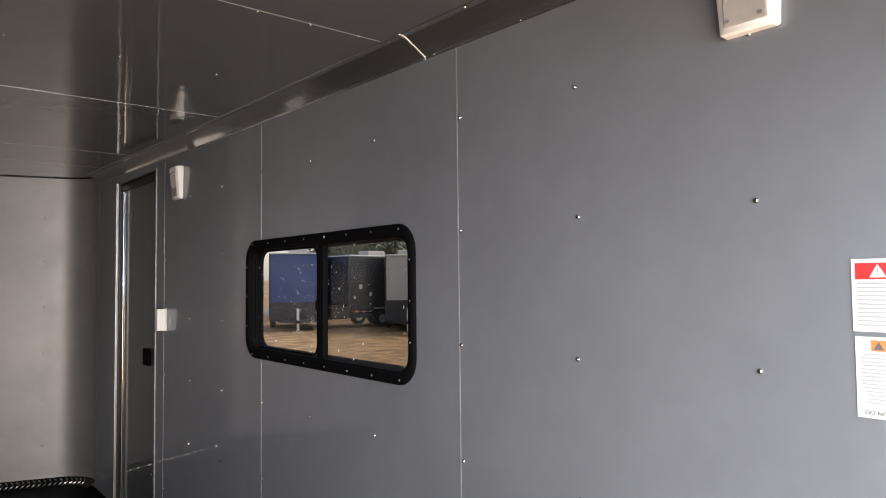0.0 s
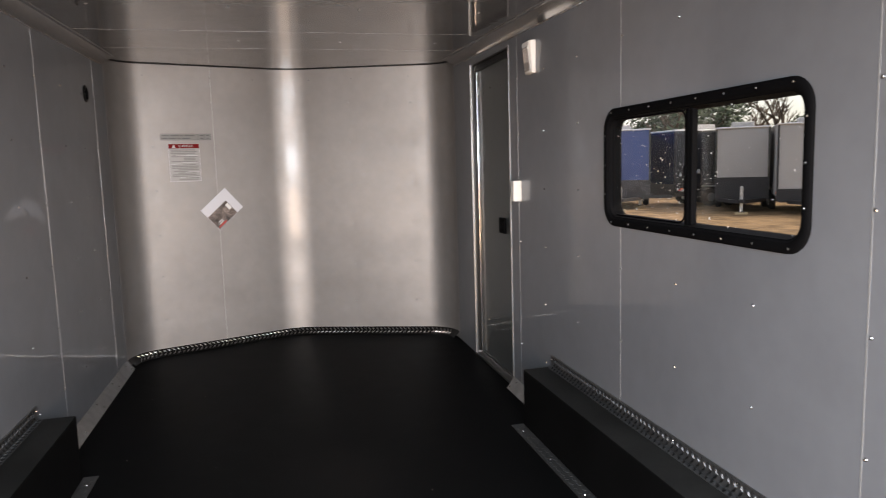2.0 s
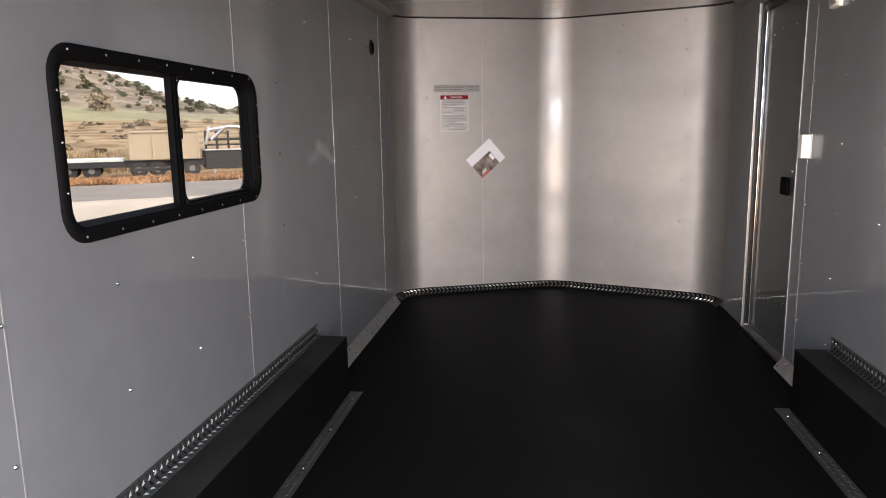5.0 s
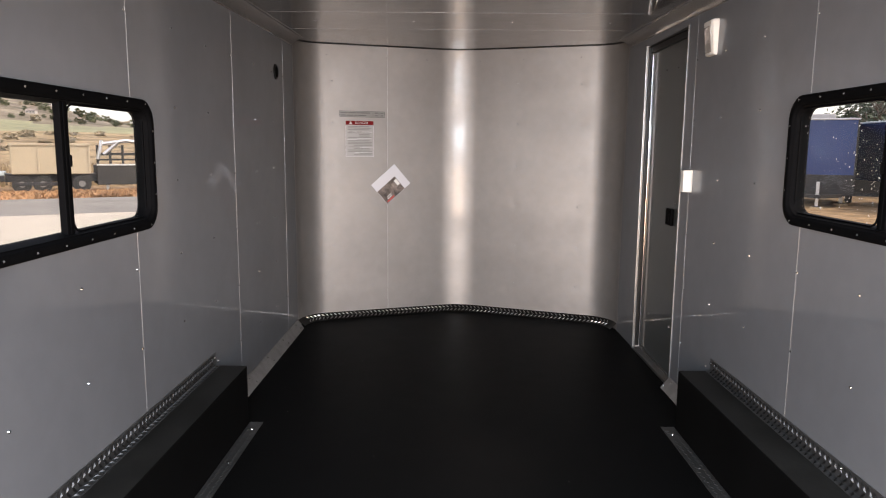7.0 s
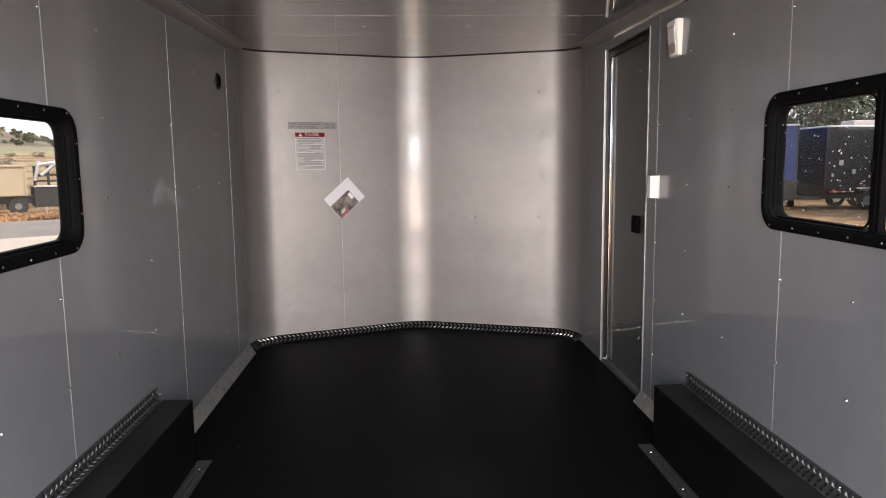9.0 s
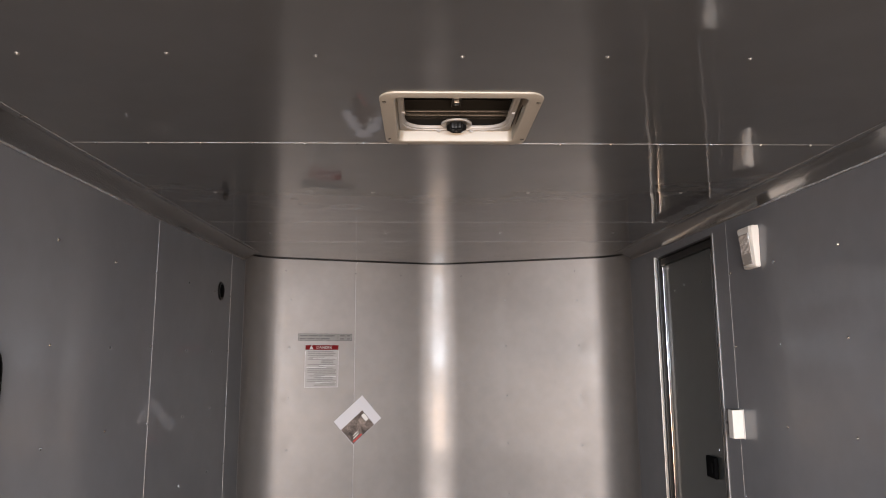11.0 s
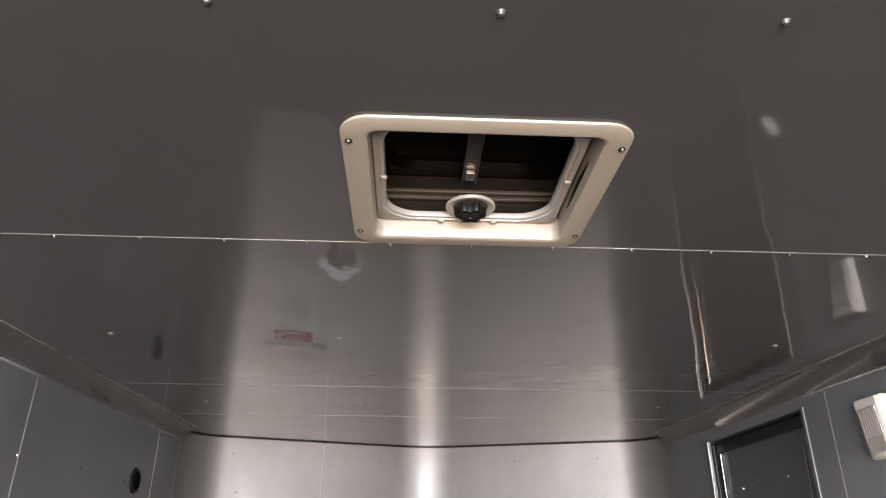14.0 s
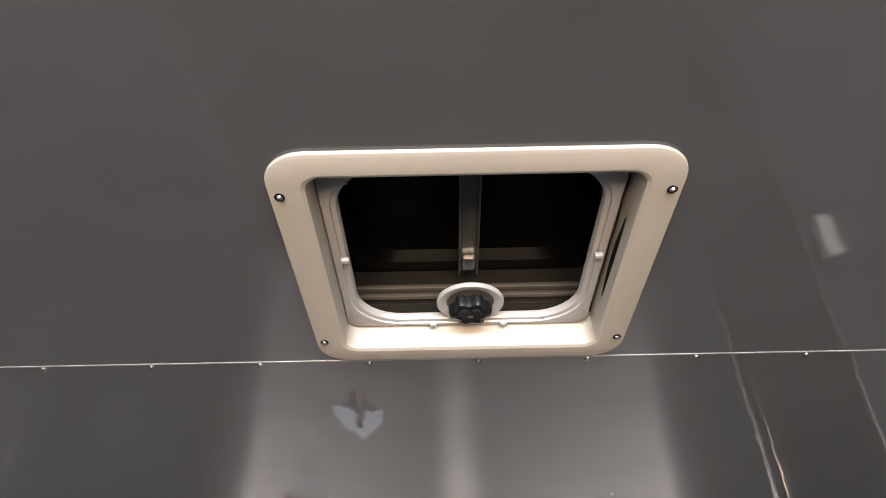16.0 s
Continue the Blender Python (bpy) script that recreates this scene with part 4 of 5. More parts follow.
flyer = nose_thing("flyer", "white flyer with a brown photo taped at an angle", "flyer", -0.545, 1.078)
flyer.matrix_basis = flyer.matrix_basis @ Matrix.Rotation(radians(41), 4, "Z")
card("sheet", 0.255, 0.205, FLYER, flyer, 0.0008, 0, 0, 0.0008)
card("photo", 0.190, 0.128, PHOTO, flyer, 0.0018, -0.031, -0.037, label="brown photo print")
for mark in ((-0.100, -0.055, -0.072, 0.006), (-0.090, -0.050, -0.058, 0.005), (0.035, 0.060, -0.020, 0.05)):
    bars([mark], GREYPRINT, flyer, 0.0026)
bars([(-0.115, -0.04, -0.088, 0.010)], RED, flyer, 0.0027)

def wall_label(name, label, y, z):
    t = base(name, label, "label")
    t.matrix_basis = flat_frame((W, y, z), (0, -1, 0), (-1, 0, 0))
    return t

warn = wall_label("warning_label", "white warning label with red header and small print", 1.004, 1.369)
card("backing", 0.108, 0.115, PAPER, warn)
card("header", 0.096, 0.026, RED, warn, 0.0016, 0, 0.038)
triangle(0.020, -0.016, 0.038, 0.0024, PAPER, warn)
bars([(-0.0165, -0.0155, 0.0395, 0.008), (-0.0165, -0.0155, 0.033, 0.002)], RED, warn, 0.0029)
bars([(-0.047, 0.047 - rng.choice((0, 0.01, 0.02)), 0.019 - 0.0066 * k, 0.0026) for k in range(11)], FAINTINK, warn, 0.0016)
warn2 = wall_label("warning_label", "white warning label with orange header and small print", 1.002, 1.240)
card("backing", 0.108, 0.127, PAPER, warn2)
card("header", 0.070, 0.017, ORANGE, warn2, 0.0016, 0.004, 0.050)
triangle(0.013, -0.020, 0.050, 0.0024, INK, warn2)
bars([(-0.047 + (0.008 if k > 10 else 0), 0.047 - rng.choice((0, 0.01, 0.02)), 0.036 - 0.0058 * k, 0.0024) for k in range(14)], FAINTINK, warn2, 0.0016)
words("DO NOT", 0.0095, -0.024, -0.055, 0.0022, INK, warn2)
bars([(0.004, 0.04, -0.055, 0.005)], INK, warn2, 0.0016)

# ================= outside =================
GRAVEL = mat("tan_gravel", (0.225, 0.148, 0.082), 0.9, vary=0.4, scale=2.2, bump=0.6, bump_scale=30, spec=0.05)
ASPHALT = mat("grey_asphalt", (0.19, 0.178, 0.162), 0.9, vary=0.12, scale=0.6, bump=0.3, bump_scale=40, spec=0.05)
CONCRETE = mat("pale_concrete", (0.38, 0.34, 0.28), 0.85, vary=0.1, scale=0.5, bump=0.2, bump_scale=40, spec=0.05)
DRYGRASS = mat("dry_orange_grass", (0.30, 0.165, 0.08), 0.9, vary=0.3, scale=1.0, island=0.35)
FIELD = mat("dry_field", (0.235, 0.175, 0.105), 0.95, spec=0.05, vary=0.5, scale=0.22, bump=0.4, bump_scale=2)
SCRUB = mat("brown_scrub_hill", (0.165, 0.14, 0.105), 0.95, spec=0.05, vary=0.5, scale=0.08)
GREEN = mat("green_meadow", (0.185, 0.18, 0.095), 0.95, vary=0.25, scale=0.06)
LEAF = mat("dark_leaves", (0.035, 0.055, 0.025), 0.7, island=0.5, vary=0.1, scale=2)
SHRUB = mat("olive_shrub", (0.24, 0.20, 0.14), 0.8, spec=0.1, island=0.4, vary=0.1, scale=2)
BARK = mat("bark", (0.10, 0.075, 0.055), 0.9, vary=0.2, scale=6, bump=0.5, bump_scale=30)
BLUE = mat("blue_trailer_paint", (0.003, 0.028, 0.14), 0.35, 0.0, 0.2, vary=0.05, scale=1)
BLACKPAINT = mat("black_trailer_paint", (0.012, 0.013, 0.016), 0.22, 0.0, 0.6, vary=0.1, scale=2)
GREYPAINT = mat("silver_trailer_paint", (0.34, 0.33, 0.32), 0.5, 0.1, vary=0.05, scale=1)
DARKGUARD = mat("dark_stone_guard", (0.022, 0.022, 0.025), 0.5, 0.3, vary=0.2, scale=6)
TAN = mat("tan_steel_panel", (0.34, 0.28, 0.19), 0.6, vary=0.06, scale=0.8)
WHITEDECK = mat("pale_green_white_paint", (0.48, 0.53, 0.50), 0.5, vary=0.1, scale=1)
TYRE = mat("tyre_rubber", (0.015, 0.015, 0.015), 0.8)
RIM = mat("silver_rim", (0.55, 0.55, 0.55), 0.35, 0.8)
DARKRIM = mat("dark_rim", (0.16, 0.155, 0.15), 0.6, 0.3)
GREENSHRUB = mat("dark_green_shrub", (0.085, 0.095, 0.055), 0.8, spec=0.1, island=0.4, vary=0.1, scale=2)
WOOD = mat("pale_wood_block", (0.45, 0.34, 0.20), 0.8, vary=0.2, scale=8)
HOUSEWALL = mat("house_wall", (0.30, 0.28, 0.26), 0.8, vary=0.1, scale=0.3, island=0.2)
HOUSEROOF = mat("house_roof", (0.22, 0.18, 0.16), 0.8, vary=0.15, scale=0.4)
HOUSEGLASS = mat("house_window_glass", (0.06, 0.07, 0.08), 0.15)

ground = part("ground", sheet([-700, -60, -20, 20, 60, 700], [-700, -60, -20, 20, 60, 700], lambda a, b: True, lambda a, b, c: (a, b, GROUND - c), 0.3), GRAVEL)
tagged(ground, "tan gravel yard around the trailer", "ground", kind="structure")

def polar(bearing, dist, z=GROUND):
    return (dist * math.cos(radians(bearing)), 0.72 + dist * math.sin(radians(bearing)), z)

# strips of ground on the road side lie square to this bearing
B = 121.0
def strip_ground(name, d0, d1, v0, v1, lift, material, label, category):
    p = prism([(d0, 0.0), (d1, 0.0), (d1, lift), (d0, lift)], lambda d, h, e: tuple(Vector(polar(B, d)) + Vector((math.sin(radians(B)), -math.cos(radians(B)), 0)) * (v0, v1)[e] + Vector((0, 0, h))))
    return tagged(part(name, p, material), label, category, kind="structure")
strip_ground("pavement", 3.0, 22.6, -60, 12, 0.006, CONCRETE, "pale concrete yard apron", "pavement")
strip_ground("road", 22.6, 29.4, -90, 90, 0.012, ASPHALT, "grey asphalt road past the yard", "road")

# ---- dry grass verge: many blades ----
rng = random.Random(11)
def blade_field(name, d0, d1, v0, v1, count, h, material, label):
    vs, fs = [], []
    right = Vector((math.sin(radians(B)), -math.cos(radians(B)), 0))
    for _ in range(count):
        d, v = rng.uniform(d0, d1), rng.uniform(v0, v1)
        p = Vector(polar(B, d)) + right * v
        hh, w = h * rng.uniform(0.5, 1.3), rng.uniform(0.05, 0.13)
        a = rng.uniform(0, math.pi)
        s = Vector((math.cos(a) * w, math.sin(a) * w, 0))
        k = len(vs)
        vs += [p - s, p + s, p + Vector((rng.uniform(-0.15, 0.15), rng.uniform(-0.15, 0.15), hh))]
        fs.append((k, k + 1, k + 2))
    me = bpy.data.meshes.new(name)
    me.from_pydata([tuple(v) for v in vs], [], fs)
    me.materials.append(material)
    return tagged(new(name, me), label, "grass", kind="stuff")
blade_field("dry_grass", 29.5, 33.0, -14, 12, 16000, 0.15, DRYGRASS, "orange dry grass along the road verge")
blade_field("field_grass", 38, 60, -20, 18, 7000, 0.7, FIELD, "tall tan grass on the field")

# ---- hillside ----
def hill_height(d, v):
    k = max(0.0, (d - 45) / 210)
    rise = 4.2 * min(1, k * 2.2) + 32.0 * max(0, k - 0.38) * (1.0 - 0.016 * max(0, v + 25))
    return rise + 0.8 * noise.noise(Vector((d * 0.03, v * 0.03, 3)))
vs, fs = [], []
ds = [40 + 6 * i for i in range(44)]
vv = [-150 + 6 * i for i in range(50)]
for d in ds:
    for v in vv:
        r = Vector((math.sin(radians(B)), -math.cos(radians(B)), 0))
        p = Vector(polar(B, d)) + r * v
        p.z = GROUND - 0.05 + (hill_height(d, v) if d > 40 else -0.1)
        vs.append(tuple(p))
nv = len(vv)
for i in range(len(ds) - 1):
    for j in range(nv - 1):
        fs.append((i * nv + j, i * nv + j + 1, (i + 1) * nv + j + 1, (i + 1) * nv + j))
me = bpy.data.meshes.new("hillside")
me.from_pydata(vs, [], fs)
me.materials.append(FIELD), me.materials.append(GREEN), me.materials.append(SCRUB)
for p in me.polygons:
    p.use_smooth = True
    c = p.center
    d = (c.x - 0) * math.cos(radians(B)) + (c.y - 0.72) * math.sin(radians(B))
    if 128 < d + 6 * noise.noise(c * 0.05) < 152:
        p.material_index = 1
    elif d >= 146:
        p.material_index = 2
hill = tagged(new("hillside", me), "dry tan hillside with a green meadow band", "hillside", kind="structure")

def on_hill(d, v):
    r = Vector((math.sin(radians(B)), -math.cos(radians(B)), 0))
    p = Vector(polar(B, d)) + r * v
    p.z = GROUND - 0.1 + hill_height(d, v)
    return p

# ---- trees and shrubs ----
def leaf_mesh(name, seed, clumps, leaves, size, spread, height, material):
    r = random.Random(seed)
    vs, fs = [], []
    for _ in range(clumps):
        a, rad, z = r.uniform(0, 6.283), spread * math.sqrt(r.random()), height * (0.12 + 0.88 * r.random())
        rad *= 1.15 - 0.75 * abs(z / height - 0.4)
        c = Vector((rad * math.cos(a), rad * math.sin(a), z))
        cr = spread * r.uniform(0.16, 0.34)
        for _ in range(leaves):
            n = Vector((r.gauss(0, 1), r.gauss(0, 1), r.gauss(0, 0.7))) * cr * 0.55
            p = c + n
            u = Vector((r.gauss(0, 1), r.gauss(0, 1), r.gauss(0, 1))).normalized()
            w = u.orthogonal().normalized()
            s = size * r.uniform(0.6, 1.4)
            k = len(vs)
            vs += [tuple(p - u * s), tuple(p + w * s * 0.55), tuple(p + u * s), tuple(p - w * s * 0.55)]
            fs.append((k, k + 1, k + 2, k + 3))
    me = bpy.data.meshes.new(name)
    me.from_pydata(vs, [], fs)
    me.materials.append(material)
    return me

def limbs(bm, r, start, direction, length, radius, depth):
    end = start + direction * length
    m = Matrix.Translation((start + end) / 2) @ direction.to_track_quat("Z", "Y").to_matrix().to_4x4()
    add_cyl(bm, radius, radius * 0.62, length, m, 7)
    if depth:
        for _ in range(3):
            d = (direction + Vector((r.gauss(0, 0.55), r.gauss(0, 0.55), r.uniform(-0.1, 0.5)))).normalized()
            limbs(bm, r, start + direction * length * r.uniform(0.6, 1.0), d, length * r.uniform(0.55, 0.75), radius * 0.58, depth - 1)

def tree(seed, height, spread, leafy, label):
    r = random.Random(seed)
    t = base("tree", label, "tree", "trees behind the trailers")
    bm = bmesh.new()
    limbs(bm, r, Vector((0, 0, -0.1)), Vector((r.uniform(-0.06, 0.06), 0, 1)).normalized(), height * 0.34, height * 0.024, 3 if leafy else 4)
    part("trunk", bm, BARK, t)
    if leafy:
        crown = new("crown", leaf_mesh("crown", seed, 70, 70, 0.13, spread, height * 0.85, LEAF))
        crown.location = (0, 0, height * 0.15)
        crown.parent = t
    return t
oak = tree(3, 7.5, 2.6, True, "dark green leafy tree behind parked trailers")
oak.matrix_basis = pose(*polar(57.2, 37))
for b, d, k, rz in ((55.2, 42, 0.86, 80), (58.4, 44, 0.95, 140)):
    copy_thing(oak, pose(*polar(b, d), 0, 0, rz) @ Matrix.Diagonal((k, k, k, 1)))
for k in range(8):
    b, d, s = 46.5 + 1.9 * k, 37.5 + 2.0 * (k % 3), 0.36 + 0.05 * ((k * 7) % 4)
    copy_thing(oak, pose(*polar(b, d), 0, 0, 67 * k) @ Matrix.Diagonal((0.62, 0.62, s, 1)))
bare = tree(8, 8.0, 2.0, False, "bare branched tree behind parked trailers")
bare.matrix_basis = pose(*polar(50.6, 41))
for b, d, rz in ((52.0, 50, 200),):
    copy_thing(bare, pose(*polar(b, d), 0, 0, rz))

def shrub_proto(leaves, seed, label):
    t = base("shrub", label, "shrub", "hillside shrubs")
    o = new("crown", leaf_mesh("shrub_crown", seed, 24, 26, 0.35, 2.2, 3.4, leaves))
    o.parent = t
    bm = bmesh.new()
    limbs(bm, random.Random(4), Vector((0, 0, -0.3)), Vector((0, 0, 1)), 1.2, 0.12, 1)
    part("trunk", bm, BARK, t)
    return t
sh = shrub_proto(SHRUB, 21, "olive brown shrub on the hillside")
dark_sh = shrub_proto(GREENSHRUB, 22, "dark green bush among hillside houses")
dark_sh.matrix_basis = Matrix.Translation(on_hill(190, -20))
sh.matrix_basis = Matrix.Translation(on_hill(150, -8))
rng = random.Random(31)
for i in range(330):
    d = rng.uniform(152, 285)
    v = rng.uniform(-75, 60) * d / 200
    k = rng.uniform(0.16, 0.42)
    if i % 5 > 2:
        k *= 1.5
    copy_thing(dark_sh if i % 5 > 1 else sh, Matrix.Translation(on_hill(d, v)) @ Matrix.Rotation(rng.uniform(0, 6), 4, "Z") @ Matrix.Diagonal((k, k, k, 1)))
rng = random.Random(61)
for i in range(44):
    d = rng.uniform(56, 128)
    k = rng.uniform(0.10, 0.26)
    copy_thing(sh, Matrix.Translation(on_hill(d, rng.uniform(-30, 24) * d / 100)) @ Matrix.Rotation(rng.uniform(0, 6), 4, 'Z') @ Matrix.Diagonal((k * 1.6, k * 1.6, k * 0.8, 1)))
for d, v, k in ((105, -2.5, 0.28), (112, -0.6, 0.3), (120, 9, 0.25), (110, -14, 0.3)):
    copy_thing(sh, Matrix.Translation(on_hill(d, v)) @ Matrix.Diagonal((k * 1.5, k * 1.5, k, 1)))

# ---- houses on the hill ----
def house():
    t = base("house", "small pale hillside house with a brown pitched roof", "house", "hillside houses")
    part("wall", box(-5, 5, -4, 4, -1, 3.2), HOUSEWALL, t)
    part("roof", prism([(-4.6, 3.1), (4.6, 3.1), (0, 5.3)], lambda a, b, e: ((-5.5, 5.5)[e], a, b)), HOUSEROOF, t)
    for x in (-3.2, 0.0, 3.2):
        part("window", box(x - 0.7, x + 0.7, -4.06, -3.95, 0.9, 2.3, 0.03), HOUSEGLASS, t)
    return t
h0 = house()
rng = random.Random(17)
first = True
for i in range(46):
    d = rng.uniform(170, 290)
    v = rng.uniform(-72, 62) * d / 210
    k = rng.uniform(0.28, 0.46)
    m = Matrix.Translation(on_hill(d, v)) @ Matrix.Rotation(radians(B - 90 + rng.uniform(-35, 35)), 4, "Z") @ Matrix.Diagonal((k, k, k, 1))
    if first:
        h0.matrix_basis, first = m, False
    else:
        copy_thing(h0, m)

# ---- trailers ----
def wheel(parent, x, y, r=0.36, w=0.22):
    bm = bmesh.new()
    m = Matrix.Translation((x, y, r)) @ Matrix.Rotation(radians(90), 4, "Y")
    add_cyl(bm, r, r, w * 0.7, m, 24)
    add_cyl(bm, r * 0.92, r * 0.92, w, m, 24)
    tyre = part("tyre", bm, TYRE, parent)
    bm = bmesh.new()
    add_cyl(bm, r * 0.58, r * 0.5, w + 0.02, m, 20)
    part("rim", bm, RIM, tyre, "silver rim")

def tongue(t, y0):
    for s in (-1, 1):
        part("tongue_beam", prism([(-0.04, 0.38), (0.04, 0.38), (0.04, 0.50), (-0.04, 0.50)], lambda a, b, e: (s * (0.75, 0.06)[e] + a, (y0, y0 - 1.3)[e], b)), DARKGUARD, t)
    part("coupler", box(-0.09, 0.09, y0 - 1.5, y0 - 1.2, 0.40, 0.52, 0.02), DARKGUARD, t)
    jack = part("jack", box(-0.05, 0.05, y0 - 1.05, y0 - 0.95, 0.10, 0.95, 0.015), RIM, t, "silver trailer jack")
    part("jack_foot", box(-0.12, 0.12, y0 - 1.11, y0 - 0.89, 0.07, 0.10, 0.01), DARKGUARD, jack)
    part("jack_block", box(-0.2, 0.2, y0 - 1.16, y0 - 0.84, -0.005, 0.07, 0.01), WOOD, t, "pale wooden block")

def cargo_trailer(paint, label, width=2.3, height=3.1, length=5.5, guard=0.55, cap=None, axle=0.5):
    """Local: nose towards -y, wheels on z = 0."""
    t = base("cargo_trailer", label, "trailer", "parked trailers")
    h = width / 2
    part("body", prism([(-h, 0), (h, 0), (h, length), (-h, length)], lambda a, b, e: (a, b, (0.62, height)[e])), paint, t)
    part("stone_guard", box(-h - 0.01, h + 0.01, -0.02, 0.0, 0.45, 0.62 + guard, 0.005), DARKGUARD, t, "dark stone guard")
    for s in (-1, 1):
        part("corner_trim", box(*sorted((s * (h - 0.05), s * (h + 0.012))), -0.024, 0.05, 0.62 + guard, height, 0.006), cap or DARKGUARD, t)
    part("roof_cap", box(-h - 0.02, h + 0.02, -0.05, length + 0.02, height, height + 0.06, 0.02), RIM, t, "pale roof edge")
    part("roof_unit", box(-0.4, 0.4, 1.3, 2.2, height + 0.06, height + 0.28, 0.05), GREYPAINT, t, "pale roof air unit")
    part("chassis", box(-h + 0.1, h - 0.1, 0.05, length, 0.42, 0.62), DARKGUARD, t)
    for s in (-1, 1):
        part("fender", box(*sorted((s * h, s * (h + 0.10))), length * axle, length * axle + 1.75, 0.78, 0.84, 0.02), RIM, t, "silver fender")
        for k in (0.42, 1.30):
            wheel(t, s * (h - 0.04), length * axle + k)
        part("marker_light", box(*sorted((s * h, s * (h + 0.015))), 0.25, 0.37, 0.70, 0.76, 0.005), ORANGE, t)
    tongue(t, 0.0)
    return t

def facing(bearing, dist, turn=0.0):
    """Nose towards the viewer, turned by that many degrees."""
    return pose(*polar(bearing, dist), 0, 0, bearing - 90 + turn)
cargo_trailer(BLUE, "blue enclosed cargo trailer parked on gravel", 2.25, 3.1, 5.0).matrix_basis = facing(62.1, 28.2)
black = cargo_trailer(BLACKPAINT, "black enclosed cargo trailer with silver fenders and reflector tape", 2.0, 3.05, 4.4, 0.3, None, 0.27)
for k in range(6):
    part("reflector_tape", box(1.001, 1.006, 0.15 + 0.16 * k, 0.30 + 0.16 * k, 0.66, 0.71), PAPER if k % 2 else RED, black)
for y, z, k in ((0.55, 1.75, 0.16), (1.05, 1.42, 0.13), (0.25, 1.30, 0.09)):
    part("sticker", box(1.001, 1.004, y - k / 2, y + k / 2, z - k * 0.6, z + k * 0.6), PAPER, black, "white sticker")
black.matrix_basis = facing(58.9, 30.2, -60)
cargo_trailer(GREYPAINT, "silver enclosed trailer with dark stone guard", 1.75, 2.95, 5.0, 0.62, BLACKPAINT).matrix_basis = facing(53.1, 26.6)
cargo_trailer(GREYPAINT, "pale silver enclosed trailer parked beside others", 2.2, 2.95, 5.0, 0.25).matrix_basis = facing(48.2, 25.2, 6)

def lower_trailer(kind_name, label):
    t = base(kind_name, label, "trailer", "trailers along the road")
    return t
# flatbed with a pale deck
fb = lower_trailer("flatbed_trailer", "pale flatbed trailer standing in dry grass")
part("deck", box(-3.4, 3.4, -1.1, 1.1, 0.72, 0.86, 0.03), WHITEDECK, fb)
part("side_rail", box(-3.4, 3.4, -1.16, -1.105, 0.48, 0.74, 0.01), DARKGUARD, fb)
for x in (-3.1, -1.6):
    part("stake_post", box(x - 0.04, x + 0.04, -1.10, -1.04, 0.865, 1.75, 0.01), DARKGUARD, fb)
part("stake_rail", box(-3.1, -1.6, -1.10, -1.05, 1.70, 1.76, 0.01), DARKGUARD, fb)
for x in (1.2, 2.1):
    for s in (-1, 1):
        bm = bmesh.new()
        add_cyl(bm, 0.36, 0.36, 0.22, Matrix.Translation((x, s * 0.95, 0.36)) @ Matrix.Rotation(radians(90), 4, "X"), 20)
        w = part("wheel", bm, TYRE, fb)
        bm = bmesh.new()
        add_cyl(bm, 0.13, 0.13, 0.24, Matrix.Translation((x, s * 0.95, 0.36)) @ Matrix.Rotation(radians(90), 4, "X"), 16)
        part("rim", bm, DARKRIM, w)
right_v = Vector((math.sin(radians(B)), -math.cos(radians(B)), 0))
def road_side(d, v):
    return Matrix.Translation(Vector(polar(B, d)) + right_v * v) @ Matrix.Rotation(radians(B - 90), 4, "Z")
fb.matrix_basis = road_side(34.6, -4.6)
# tan dump box
dp = lower_trailer("dump_trailer", "tan steel box trailer standing in dry grass")
part("box_body", box(-1.45, 1.45, -1.05, 1.05, 0.78, 2.04, 0.04), TAN, dp)
part("top_rail", box(-1.50, 1.50, -1.10, -1.052, 1.96, 2.06, 0.015), TAN, dp)
for x in (-1.40, -0.47, 0.47, 1.40):
    part("rib", box(x - 0.035, x + 0.035, -1.085, -1.051, 0.80, 1.955, 0.01), TAN, dp)
part("chassis", box(-1.7, 1.9, -0.5, 0.5, 0.45, 0.775), DARKGUARD, dp)
part("tool_step", box(-1.3, 0.4, -1.0, -0.6, 0.30, 0.44, 0.02), DARKGUARD, dp)
for x in (-1.1, -0.35, 1.1):
    for s in (-1, 1):
        bm = bmesh.new()
        add_cyl(bm, 0.36, 0.36, 0.22, Matrix.Translation((x, s * 0.85, 0.36)) @ Matrix.Rotation(radians(90), 4, "X"), 20)
        w = part("wheel", bm, TYRE, dp)
        bm = bmesh.new()
        add_cyl(bm, 0.13, 0.13, 0.24, Matrix.Translation((x, s * 0.85, 0.36)) @ Matrix.Rotation(radians(90), 4, "X"), 16)
        part("rim", bm, DARKRIM, w)
dp.matrix_basis = road_side(34.2, 0.5)
# black gooseneck
gn = lower_trailer("gooseneck_trailer", "black gooseneck trailer with silver neck tubes")
part("side_panel", box(0.0, 4.6, -1.1, 1.1, 0.30, 1.12, 0.03), TYRE, gn)
part("top_rail", box(0.0, 4.6, -1.14, -1.06, 1.125, 1.19, 0.01), RIM, gn, "bright top rail")
for x in (0.06, 0.55, 1.05, 1.6, 2.2, 4.5):
    part("upright", box(x - 0.05, x + 0.05, -1.06, -0.96, 1.19, 2.0, 0.01), TYRE, gn)
part("cross_rail", box(0.06, 4.5, -1.05, -0.97, 1.56, 1.68, 0.01), TYRE, gn)
part("upper_rail", box(0.06, 4.5, -1.05, -0.97, 1.34, 1.42, 0.01), TYRE, gn)
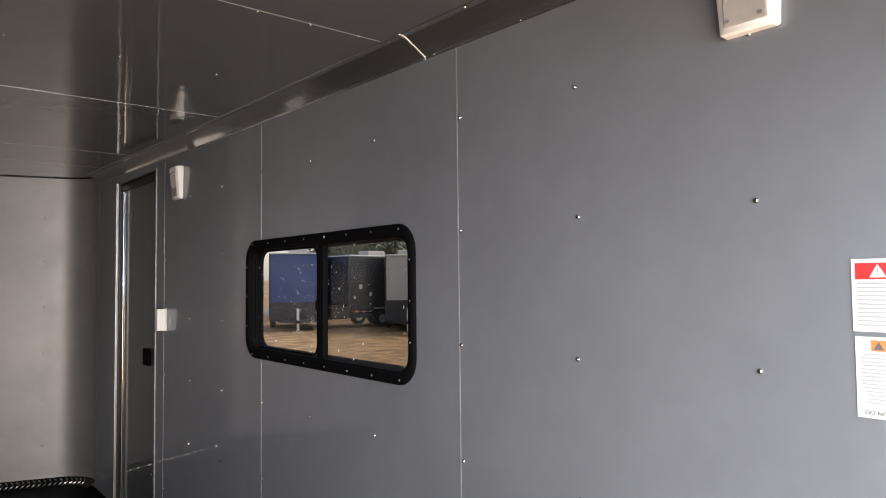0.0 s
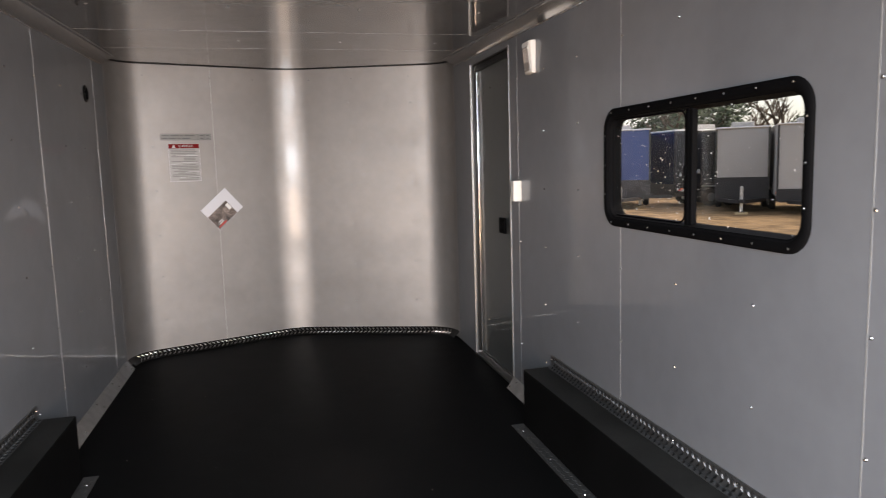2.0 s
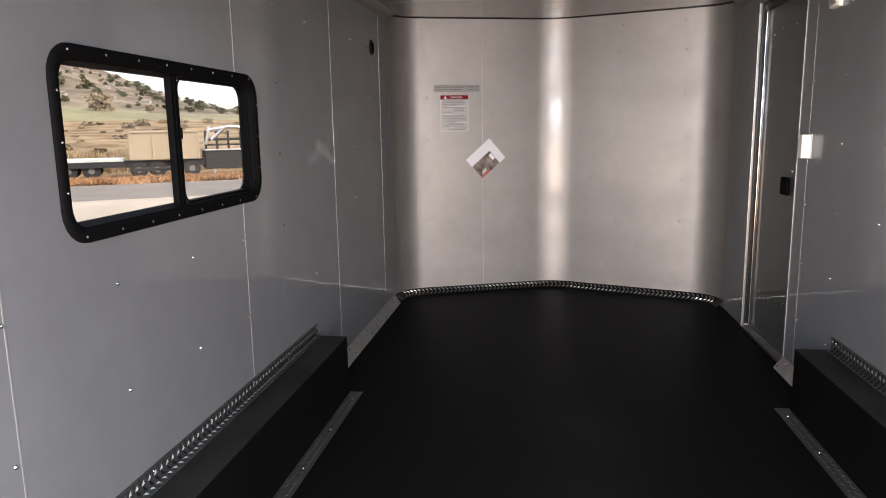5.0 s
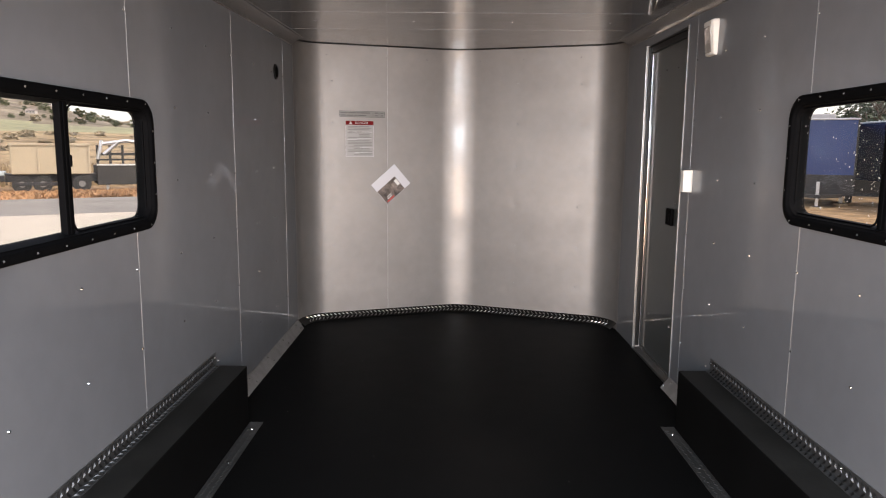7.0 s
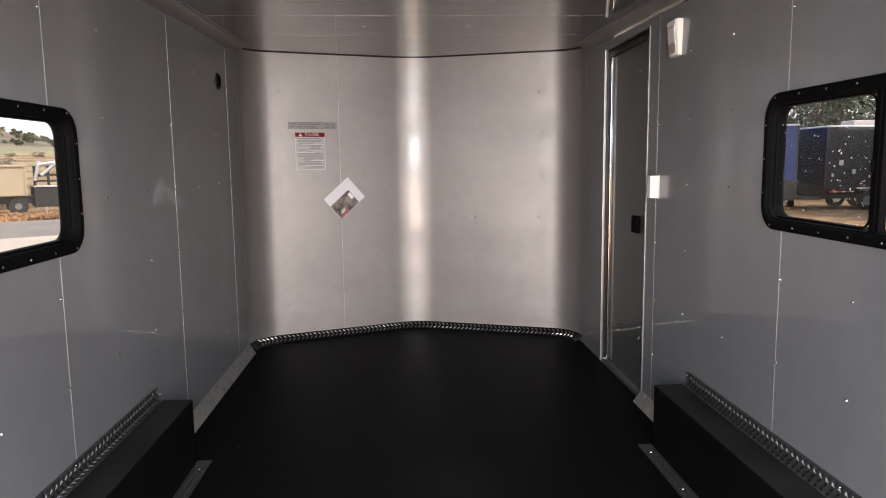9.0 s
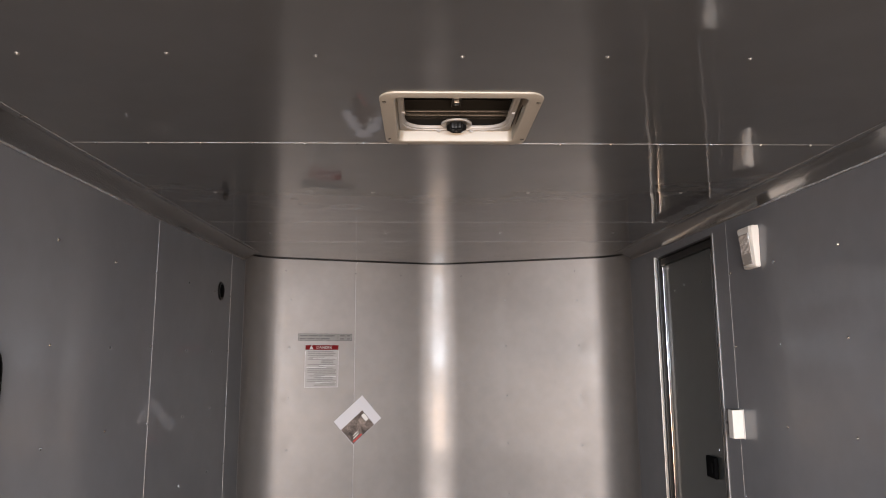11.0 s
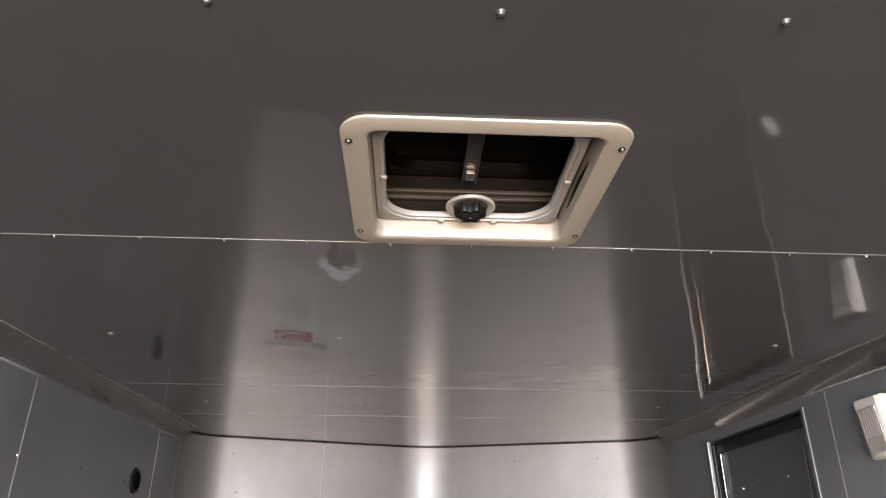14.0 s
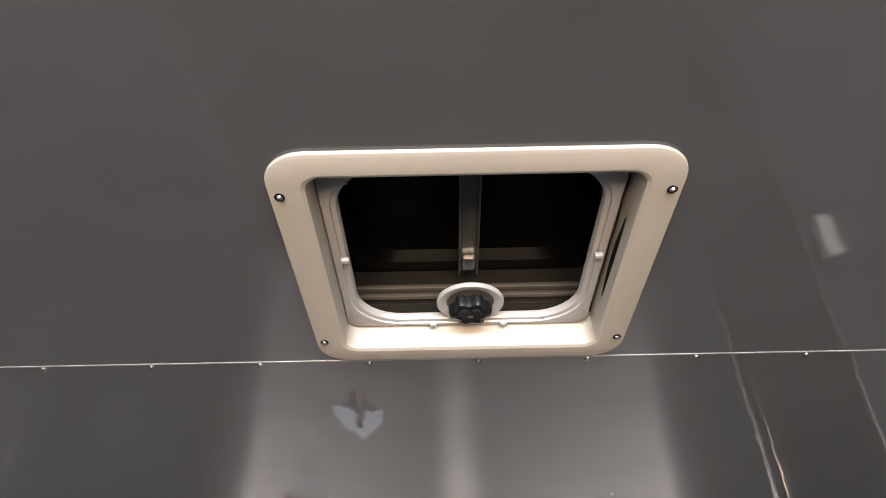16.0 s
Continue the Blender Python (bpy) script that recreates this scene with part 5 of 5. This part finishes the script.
for x0, z0, x1, z1 in ((0.05, 1.4, 0.25, 2.2), (0.25, 2.05, 1.2, 2.2), (1.2, 2.2, 2.4, 2.05), (0.3, 1.6, 0.9, 2.15)):
    a, b = Vector((x0, -1.1, z0)), Vector((x1, -1.1, z1))
    bm = bmesh.new()
    add_cyl(bm, 0.075, 0.075, (b - a).length, Matrix.Translation((a + b) / 2) @ (b - a).to_track_quat("Z", "Y").to_matrix().to_4x4(), 12)
    part("neck_tube", bm, RIM, gn, "silver neck tube")
for x in (2.2, 3.1):
    bm = bmesh.new()
    add_cyl(bm, 0.38, 0.38, 0.22, Matrix.Translation((x, -1.0, 0.37)) @ Matrix.Rotation(radians(90), 4, "X"), 20)
    part("wheel", bm, TYRE, gn)
part("landing_leg", box(0.35, 0.47, -0.9, -0.78, 0.0, 0.30, 0.01), RIM, gn)
gn.matrix_basis = road_side(34.4, 2.2)

# ---- dried spots on the right window's glass ----
rng = random.Random(77)
bm = bmesh.new()
for _ in range(170):
    if rng.random() < 0.6:
        y, z = rng.gauss(2.83, 0.13), rng.gauss(1.29, 0.10)
    else:
        y, z = rng.uniform(2.25, 3.3), rng.uniform(1.13, 1.53)
    if not (2.25 < y < 3.30 and 1.125 < z < 1.535) or 2.755 < y < 2.815:
        continue
    depth = 0.0295 if y < 2.78 else 0.0196
    r = abs(rng.gauss(0, 0.0013)) + 0.0007
    bmesh.ops.create_icosphere(bm, subdivisions=1, radius=1.0, matrix=Matrix.Translation((W + depth, y, z)) @ Matrix.Diagonal((0.0005, r, r * rng.uniform(0.8, 1.8), 1)))
SPOT = mat("dried_spot", (0.5, 0.5, 0.49), 0.8)
tagged(part("glass_spots", bm, SPOT), "pale dried spots on the window glass", "dirt", kind="stuff")

# ---- running gear under the floor ----
gear = base("chassis", "dark steel trailer chassis on four wheels under the floor", "chassis", kind="structure")
for s in (-1, 1):
    part("beam", box(*sorted((s * 0.82, s * 0.90)), -0.12, 5.7, -0.22, -0.082, 0.006), DARKGUARD, gear)
    for y in (2.45, 3.45):
        bm = bmesh.new()
        add_cyl(bm, 0.255, 0.255, 0.19, Matrix.Translation((s * 1.06, y, GROUND + 0.257)) @ Matrix.Rotation(radians(90), 4, "Y"), 24)
        tyre = part("tyre", bm, TYRE, gear)
        bm = bmesh.new()
        add_cyl(bm, 0.15, 0.14, 0.20, Matrix.Translation((s * 1.06, y, GROUND + 0.257)) @ Matrix.Rotation(radians(90), 4, "Y"), 18)
        part("rim", bm, RIM, tyre)
for y in (2.45, 3.45):
    part("axle", box(-0.96, 0.96, y - 0.03, y + 0.03, GROUND + 0.225, GROUND + 0.285, 0.005), DARKGUARD, gear)
    for s in (-1, 1):
        part("spring_hanger", box(*sorted((s * 0.835, s * 0.885)), y - 0.05, y + 0.05, GROUND + 0.286, -0.221, 0.004), DARKGUARD, gear)

# ---- crumbs on the floor ----
rng = random.Random(9)
bm = bmesh.new()
for _ in range(46):
    x, y = rng.uniform(-0.95, 0.95), 1.7 + 3.6 * rng.random() ** 1.6
    r = rng.uniform(0.0012, 0.0034)
    bmesh.ops.create_icosphere(bm, subdivisions=1, radius=r, matrix=Matrix.Translation((x, y, r * 0.45)) @ Matrix.Rotation(rng.uniform(0, 6), 4, "Z") @ Matrix.Diagonal((1, rng.uniform(0.4, 1.0), 0.45, 1)))
CRUMB = mat("pale_grit", (0.16, 0.15, 0.135), 0.8, vary=0.3, scale=40)
tagged(part("floor_grit", bm, CRUMB), "pale grit scattered on the black floor", "dirt", kind="stuff")
